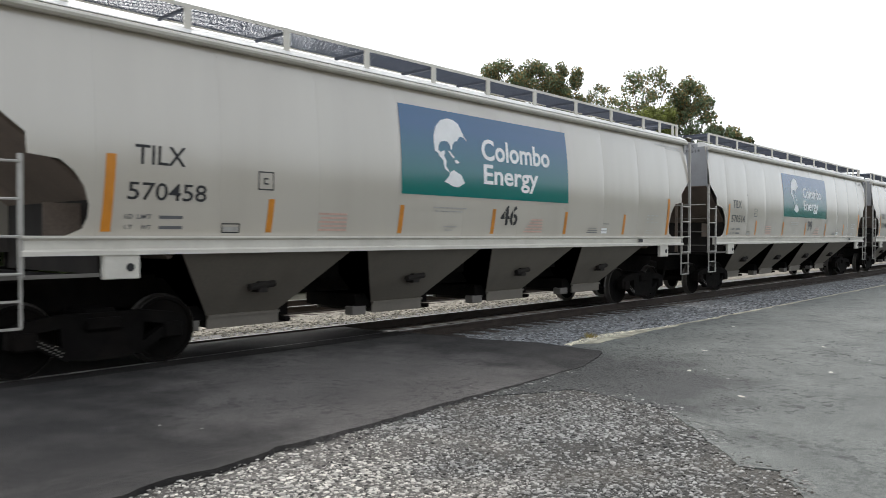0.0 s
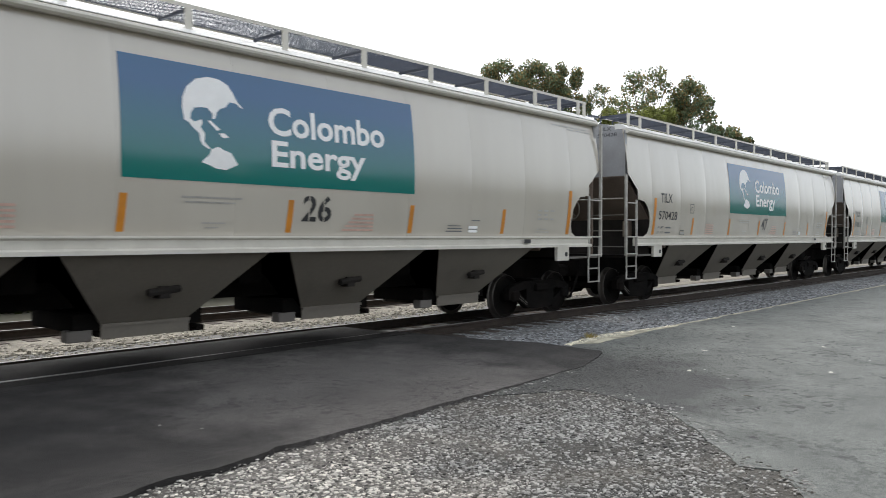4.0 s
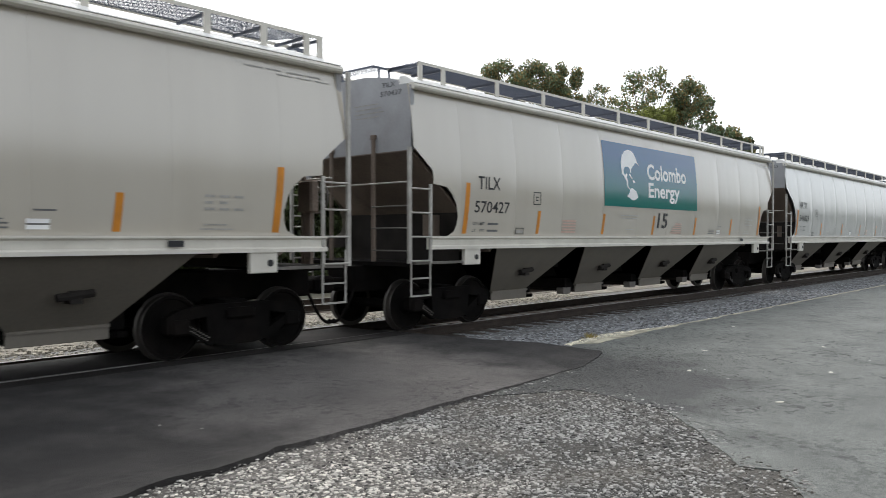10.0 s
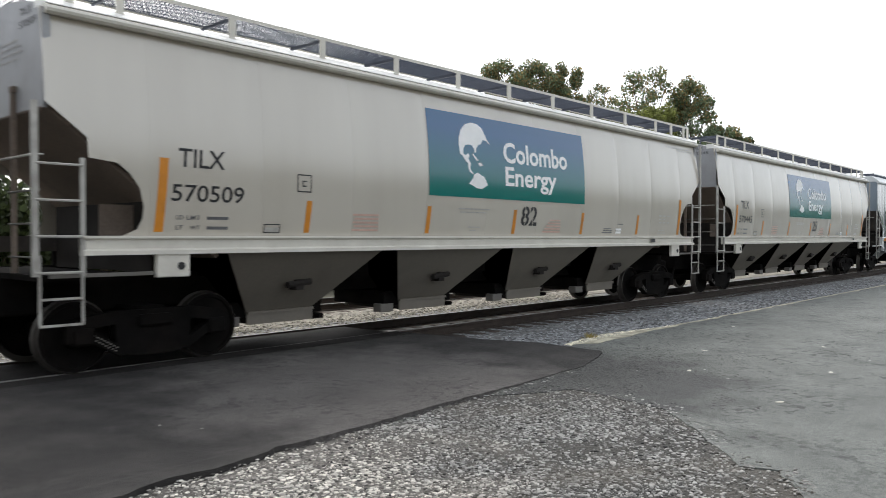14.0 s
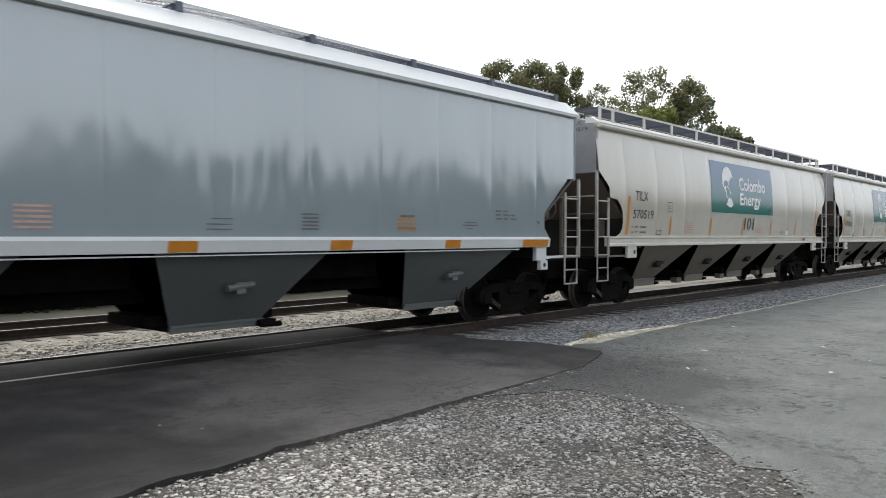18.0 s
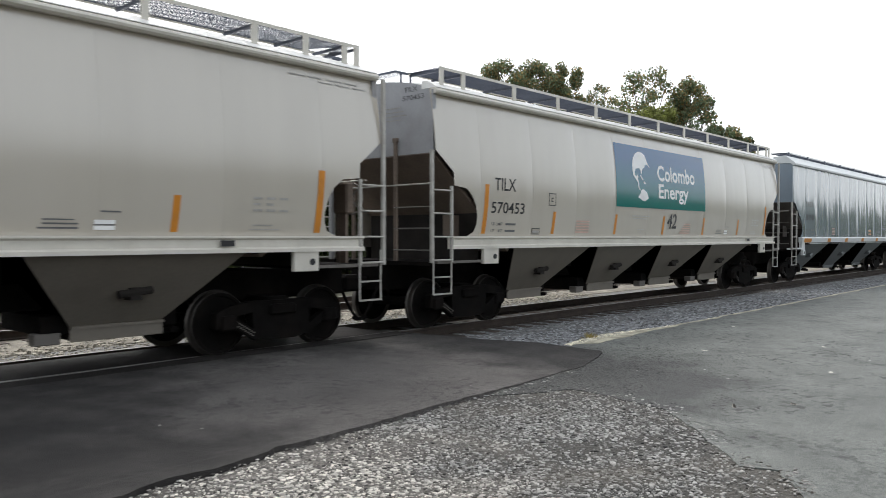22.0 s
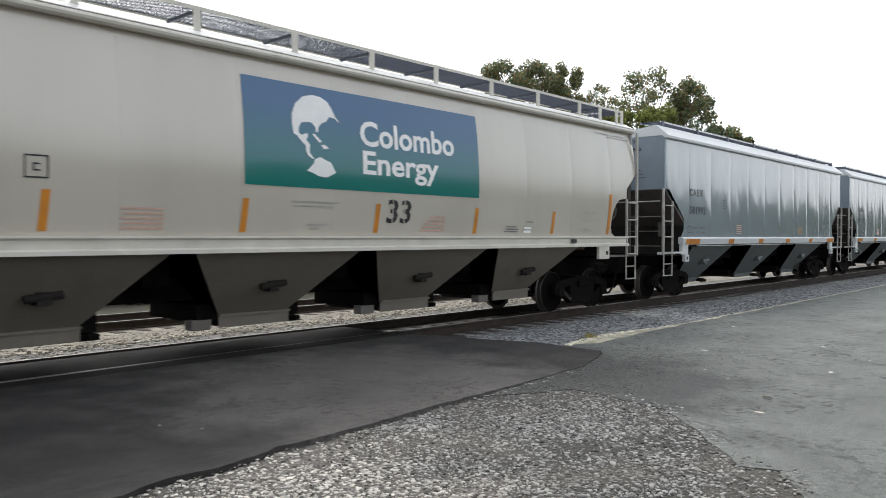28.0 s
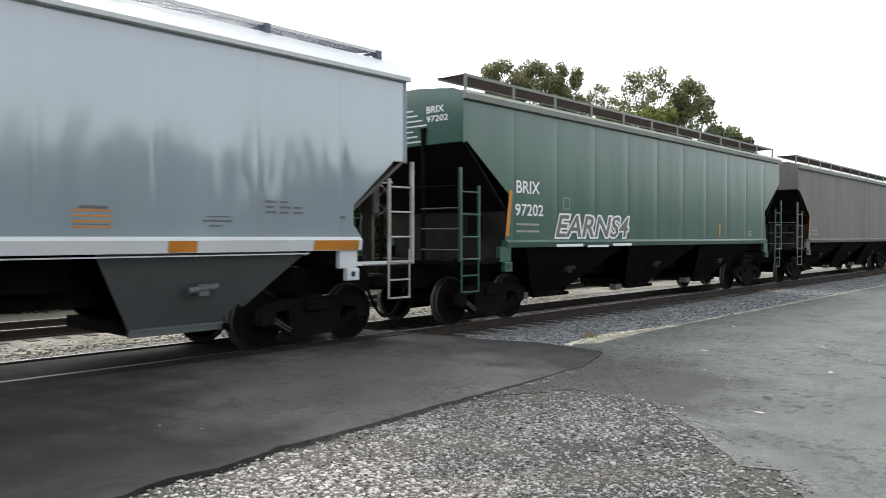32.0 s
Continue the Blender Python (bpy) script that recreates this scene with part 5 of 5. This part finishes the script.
for i in range(110):
    x, y = rng.uniform(2.5, 10.5), rng.uniform(5.5, 9.2)
    if i < 14:
        spots.append((x, y, LOT + rise(x, y)))
    elif inside(x * 1.6, y - 3, lot):
        spots.append((x * 1.6, y - 3, LOT))
stones("loose_gravel", GRAVEL_STONE, spots, "pale loose crushed gravel", (0.005, 0.027), 0.36, 2.0)
spots = []
for i in range(30000):
    x = 9.6 + 45 * rng.random() ** 1.9
    y = rng.uniform(7.0, 9.75)
    if not inside(x, y, outline):
        spots.append((x, y, -0.205))
tan_spots = []
for i in range(7000):
    x = -2 + 24 * rng.random()
    tan_spots.append((x, rng.uniform(11.6, 14.6), -0.2))
stones("siding_stones", TAN_STONE, tan_spots, "tan crushed stones between the tracks", (0.025, 0.055))
stones("ballast_stones", STONE, spots, "grey crushed ballast stones", (0.025, 0.055))

spots = []
for i in range(3600):
    x = 11.2 + 8 * rng.random() ** 1.7
    w = 0.38 * math.exp(-((x - 12.8) / 1.6) ** 2) + 0.08
    spots.append((x, 7.02 + w * rng.random(), LOT - 0.02))
stones("pale_grit", PALE_GRIT, spots, "pale yellowish grit along the asphalt edge", (0.01, 0.035))

CRUMB = material("dark_asphalt_crumb", (0.042, 0.042, 0.04), 0.85, var=0.3, scale=9.0, island=0.6)
spots = []
while len(spots) < 9000:
    x, y = rng.uniform(6.8, 14.5), rng.uniform(3.2, 6.9)
    near = math.hypot((x - 8.9) / 1.7, (y - 5.45) / 0.85)
    drift = noise.noise(Vector((x * 0.9 + y * 0.9, (y - x) * 2.2, 11)))
    if inside(x, y, lot) and rng.random() < math.exp(-near * near) + (0.22 if drift > 0.25 else 0.012):
        spots.append((x, y, LOT - 0.001))
stones("asphalt_crumbs", CRUMB, spots, "dark crumbs of asphalt and dirt drifted over the lot", (0.004, 0.019), 0.25)

WEED = material("dry_yellow_weed", (0.30, 0.235, 0.075), 0.8, var=0.3, scale=12.0)
bm = bmesh.new()
for i in range(70):
    a, lean, h = rng.uniform(0, 6.3), rng.uniform(0.02, 0.16), rng.uniform(0.05, 0.16)
    x, y, c, q = rng.gauss(0, 0.07), rng.gauss(0, 0.05), math.cos(a), math.sin(a)
    bm.faces.new([bm.verts.new(v) for v in ((x - 0.006 * q, y + 0.006 * c, 0), (x + 0.006 * q, y - 0.006 * c, 0), (x + lean * c * 0.5, y + lean * q * 0.5, h * 0.7), (x + lean * c, y + lean * q, h))])
weed = tagged(part("weed_tuft", bm, WEED), "dry yellow-brown weed tuft growing in the ballast", "weed")
weed.location = (12.3, 7.40, -0.2)

# ---- trees and hedge behind the tracks ----
def leaf_crown(blobs, count, size, seed, name, mat, parent):
    """Many small leaf clumps scattered through uneven blobs (x, y, z, r)."""
    rng = random.Random(seed)
    verts, faces = [], []
    total = sum(b[3] ** 2 for b in blobs)
    for bx, by, bz, br in blobs:
        for i in range(int(count * br * br / total)):
            d = Vector((rng.gauss(0, 1), rng.gauss(0, 1), rng.gauss(0, 0.8))).normalized()
            p = Vector((bx, by, bz)) + d * br * (0.25 + 0.9 * rng.random() ** 0.6)
            n = (d + Vector((rng.gauss(0, 0.8), rng.gauss(0, 0.8), rng.gauss(0, 0.8)))).normalized()
            u = n.orthogonal().normalized()
            v = n.cross(u)
            s = size * rng.uniform(0.45, 1.25)
            base, t0 = len(verts), rng.uniform(0, 6.3)
            for j in range(5):
                a = t0 + 2 * math.pi * j / 5
                q = p + s * rng.uniform(0.5, 1.0) * (math.cos(a) * u + math.sin(a) * v) + n * s * rng.uniform(-0.25, 0.25)
                verts.append(tuple(q))
            faces.append(tuple(range(base, base + 5)))
    me = bpy.data.meshes.new(name)
    me.from_pydata(verts, [], faces)
    me.materials.append(mat)
    ob = new(name, me)
    ob.parent = parent
    return ob


def tree(az, dist, top, width, seed, mat, mat2, count, size, label, base=0.35, clumps=46):
    """A trunk with limbs and a ragged crown of leaf clumps. top: degrees above the eye."""
    rng = random.Random(seed)
    height = dist * math.tan(radians(top)) + 2.0
    t = new("tree")
    t.location = (dist * math.cos(radians(az)), dist * math.sin(radians(az)), -0.3)
    tagged(t, label, "tree", "trees behind the railway")
    bm = bmesh.new()
    bar(bm, (0, 0, 0), (0.2, 0.1, height * 0.6), 0.34, 9, 0.14)
    blobs = []
    for i in range(clumps):
        a = 2.4 * i + rng.uniform(-0.5, 0.5)
        f = (i + 0.5) / clumps
        r = width * 0.5 * math.sin(math.pi * (0.22 + 0.66 * f)) * (0.35 + 0.65 * rng.random())
        z = height * (base + (0.99 - base) * f) - r * 0.25
        tip = (r * math.cos(a), r * math.sin(a), z)
        if i % 2 == 0:
            bar(bm, (0.15, 0.07, height * (0.2 + 0.38 * f)), tip, 0.10, 5, 0.025)
        blobs.append((*tip, width * rng.uniform(0.075, 0.13)))
    part("trunk", bm, BARK, t, "grey-brown trunk and limbs")
    leaf_crown(blobs, count, size, seed, "crown", mat, t)
    leaf_crown(blobs[clumps * 2 // 3:], int(count * 0.22), size, seed + 1, "crown", mat2, t)
    return t


BROAD = "broad dark green tree, leaf tips turning brown"
tree(37.8, 80, 13.0, 7.6, 11, LEAF_DARK, LEAF_RUST, 10500, 0.15, BROAD, clumps=56)
tree(35.2, 82, 12.8, 7.6, 12, LEAF_DARK, LEAF_RUST, 11500, 0.15, BROAD, clumps=56)
tree(32.9, 81, 12.6, 6.6, 20, LEAF_DARK, LEAF_RUST, 10500, 0.15, BROAD, clumps=52)
tree(30.5, 84, 11.2, 5.4, 13, LEAF_DARK, LEAF_RUST, 2600, 0.14, "thin dark green tree with gaps in its crown", clumps=30)
tree(27.2, 80, 12.0, 8.2, 14, LEAF_DARK, LEAF_RUST, 6200, 0.145, "open-crowned dark green tree with sky between its branches", clumps=50)
tree(24.0, 80, 10.95, 7.0, 15, LEAF_DARK, LEAF_RUST, 10000, 0.15, BROAD, clumps=52)
tree(29.3, 76, 9.3, 6.5, 16, LEAF_LIGHT, LEAF_LIGHT, 9000, 0.18, "lower yellow-green leafy tree", 0.2)
tree(26.4, 74, 9.3, 7.0, 17, LEAF_LIGHT, LEAF_LIGHT, 10000, 0.18, "lower yellow-green leafy tree", 0.2)
tree(22.0, 82, 7.9, 6.5, 18, LEAF_DARK, LEAF_RUST, 7000, 0.18, "low dark green tree", 0.2)
tree(20.5, 84, 7.0, 4.6, 19, LEAF_DARK, LEAF_RUST, 4500, 0.18, "low dark green tree", 0.2)


def far_wood():
    """The wood across the lot, which the glossy paint mirrors."""
    rng = random.Random(77)
    blobs = []
    for i in range(130):
        x = -120 + 6.0 * i
        h = 13.0 + 4.0 * noise.noise(Vector((x * 0.05, 0, 3)))
        for j in range(4):
            blobs.append((x + rng.uniform(-2, 2), -80 + rng.uniform(-4, 4), h * (j + 0.6) / 4, 3.2))
    return tagged(leaf_crown(blobs, 40000, 1.3, 78, "far_wood", LEAF_FAR, None), "dark green wood far across the lot", "wood", kind="stuff")


far_wood()


def bush(x, y, h, w, seed, mat):
    rng = random.Random(seed)
    t = new("bush")
    t.location = (x, y, -0.3)
    tagged(t, "dense dark green bush beyond the siding", "bush", "bushes behind the railway")
    bm = bmesh.new()
    blobs = []
    for i in range(24):
        a = rng.uniform(0, 6.3)
        r = w * 0.42 * rng.random() ** 0.6
        z = h * (0.06 + 0.81 * i / 24)
        bar(bm, (0, 0, 0), (r * math.cos(a), r * math.sin(a), z), 0.05, 5, 0.015)
        blobs.append((r * math.cos(a), r * math.sin(a), z, w * rng.uniform(0.17, 0.25)))
    part("stems", bm, BARK, t)
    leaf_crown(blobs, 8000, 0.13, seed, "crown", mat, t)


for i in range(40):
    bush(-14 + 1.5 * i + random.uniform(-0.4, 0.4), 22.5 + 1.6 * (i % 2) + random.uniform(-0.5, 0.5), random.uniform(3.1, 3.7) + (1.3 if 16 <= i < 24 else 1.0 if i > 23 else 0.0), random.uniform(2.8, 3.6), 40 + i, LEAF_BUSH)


# ---- pale dry leaves on the asphalt; two are blown along ----
LEAF_UNDER = material("dark_leaf_underside", (0.035, 0.028, 0.022), 0.8, var=0.3, scale=30.0)
DRY_LEAF = material("pale_dry_leaf", (0.55, 0.52, 0.45), 0.7, var=0.2, scale=30.0)


def dry_leaf(x, y, turn):
    bm = bmesh.new()
    rim = [(-0.06, 0.0), (-0.03, 0.022), (0.01, 0.028), (0.045, 0.014), (0.07, 0.0), (0.045, -0.016), (0.005, -0.026), (-0.035, -0.02)]
    low = [bm.verts.new((a, b, 0.004 + 3.5 * b * b + 0.06 * abs(a))) for a, b in rim]
    top = [bm.verts.new((v.co.x, v.co.y, v.co.z + 0.003)) for v in low]
    bm.faces.new(low[::-1])
    bm.faces.new(top)
    for i in range(8):
        j = (i + 1) % 8
        bm.faces.new((low[i], low[j], top[j], top[i]))
    ob = part("fallen_leaf", bm, DRY_LEAF)
    ob.data.materials.append(LEAF_UNDER)
    for f in ob.data.polygons:
        f.material_index = 1 if f.normal.z < -0.5 else 0
    ob.matrix_basis = pose(x, y, LOT, 0, 0, turn)
    return tagged(ob, "curled pale dry leaf lying on the asphalt", "leaf", "leaves on the asphalt")


leaf_a, leaf_b = dry_leaf(10.05, 4.49, 20), dry_leaf(8.82, 3.31, 60)
for x, y, turn in ((15.6, 6.03, 10), (13.73, 3.79, 40), (12.0, 5.1, 80), (11.2, 3.0, 15)):
    dry_leaf(x, y, turn)

# ---- what moves ----
def travelled(t):
    """Metres that the train has gone by t seconds."""
    f = t / 16.0
    return 168.690 * f + 3.024 * f ** 2 - 1.493 * f ** 3 + 0.330 * f ** 4


def motions():
    times = [float(i) for i in range(33)]
    for car, (kind, number, fleet, x) in zip(cars, TRAIN):
        walk(car, [(t, pose(x - travelled(t), YC, 0)) for t in times])
    def at(x, y, turn, roll=0.0):
        return pose(x, y, LOT + (0.03 if 0 < roll < 170 else 0.016 if roll else 0.0), roll, 0, turn)
    walk(leaf_a, [(0.0, at(10.05, 4.49, 20)), (17.6, at(10.05, 4.49, 20)), (18.4, at(10.2, 4.6, 50, 60)), (19.0, at(10.08, 4.45, 80, 130)), (19.3, at(9.4, 4.0, 120, 80)), (19.6, at(8.65, 3.54, 160)), (21.5, at(8.65, 3.54, 160)),
                  (21.8, at(8.4, 3.3, 175, 70)), (22.0, at(8.2, 3.15, 190, 130)), (22.3, at(8.25, 3.08, 210, 60)), (22.5, at(8.33, 3.02, 225, 125)), (22.7, at(8.2, 2.92, 245, 50)), (22.9, at(8.14, 2.87, 260)), (32.0, at(8.14, 2.87, 260))])
    walk(leaf_b, [(0.0, at(8.82, 3.31, 60)), (3.4, at(8.82, 3.31, 60)), (4.5, at(8.82, 3.1, 110, 40)), (5.5, at(8.81, 2.88, 150)), (14.5, at(8.81, 2.88, 150)), (15.2, at(8.78, 2.85, 165, 60)), (15.9, at(8.76, 2.83, 180, 120)), (16.6, at(8.75, 2.82, 190, 180)),
                  (17.8, at(8.82, 2.74, 220, 180)), (23.4, at(8.82, 2.74, 220, 180)), (25.5, at(8.88, 2.9, 250, 180)), (27.2, at(8.92, 3.06, 280, 125)), (32.0, at(8.92, 3.06, 280, 125))])
    # every wheelset rolls alike, so those at one end of their bogies share one action
    done = {}
    for car in cars:
        for w in car.children_recursive:
            if not w.name.startswith("wheelset"):
                continue
            key = w.location.x > 0
            if key not in done:
                x = w.location.x
                walk(w, [(i / 30.0, pose(x, 0, 0.457, 0, -math.degrees(travelled(i / 30.0) / 0.457) % 360.0, 0)) for i in range(961)])
                done[key] = w.animation_data.action
            else:
                w.rotation_mode = "QUATERNION"
                w.animation_data_create()
                w.animation_data.action = done[key]
                w.animation_data.action_slot = done[key].slots[0]


motions()
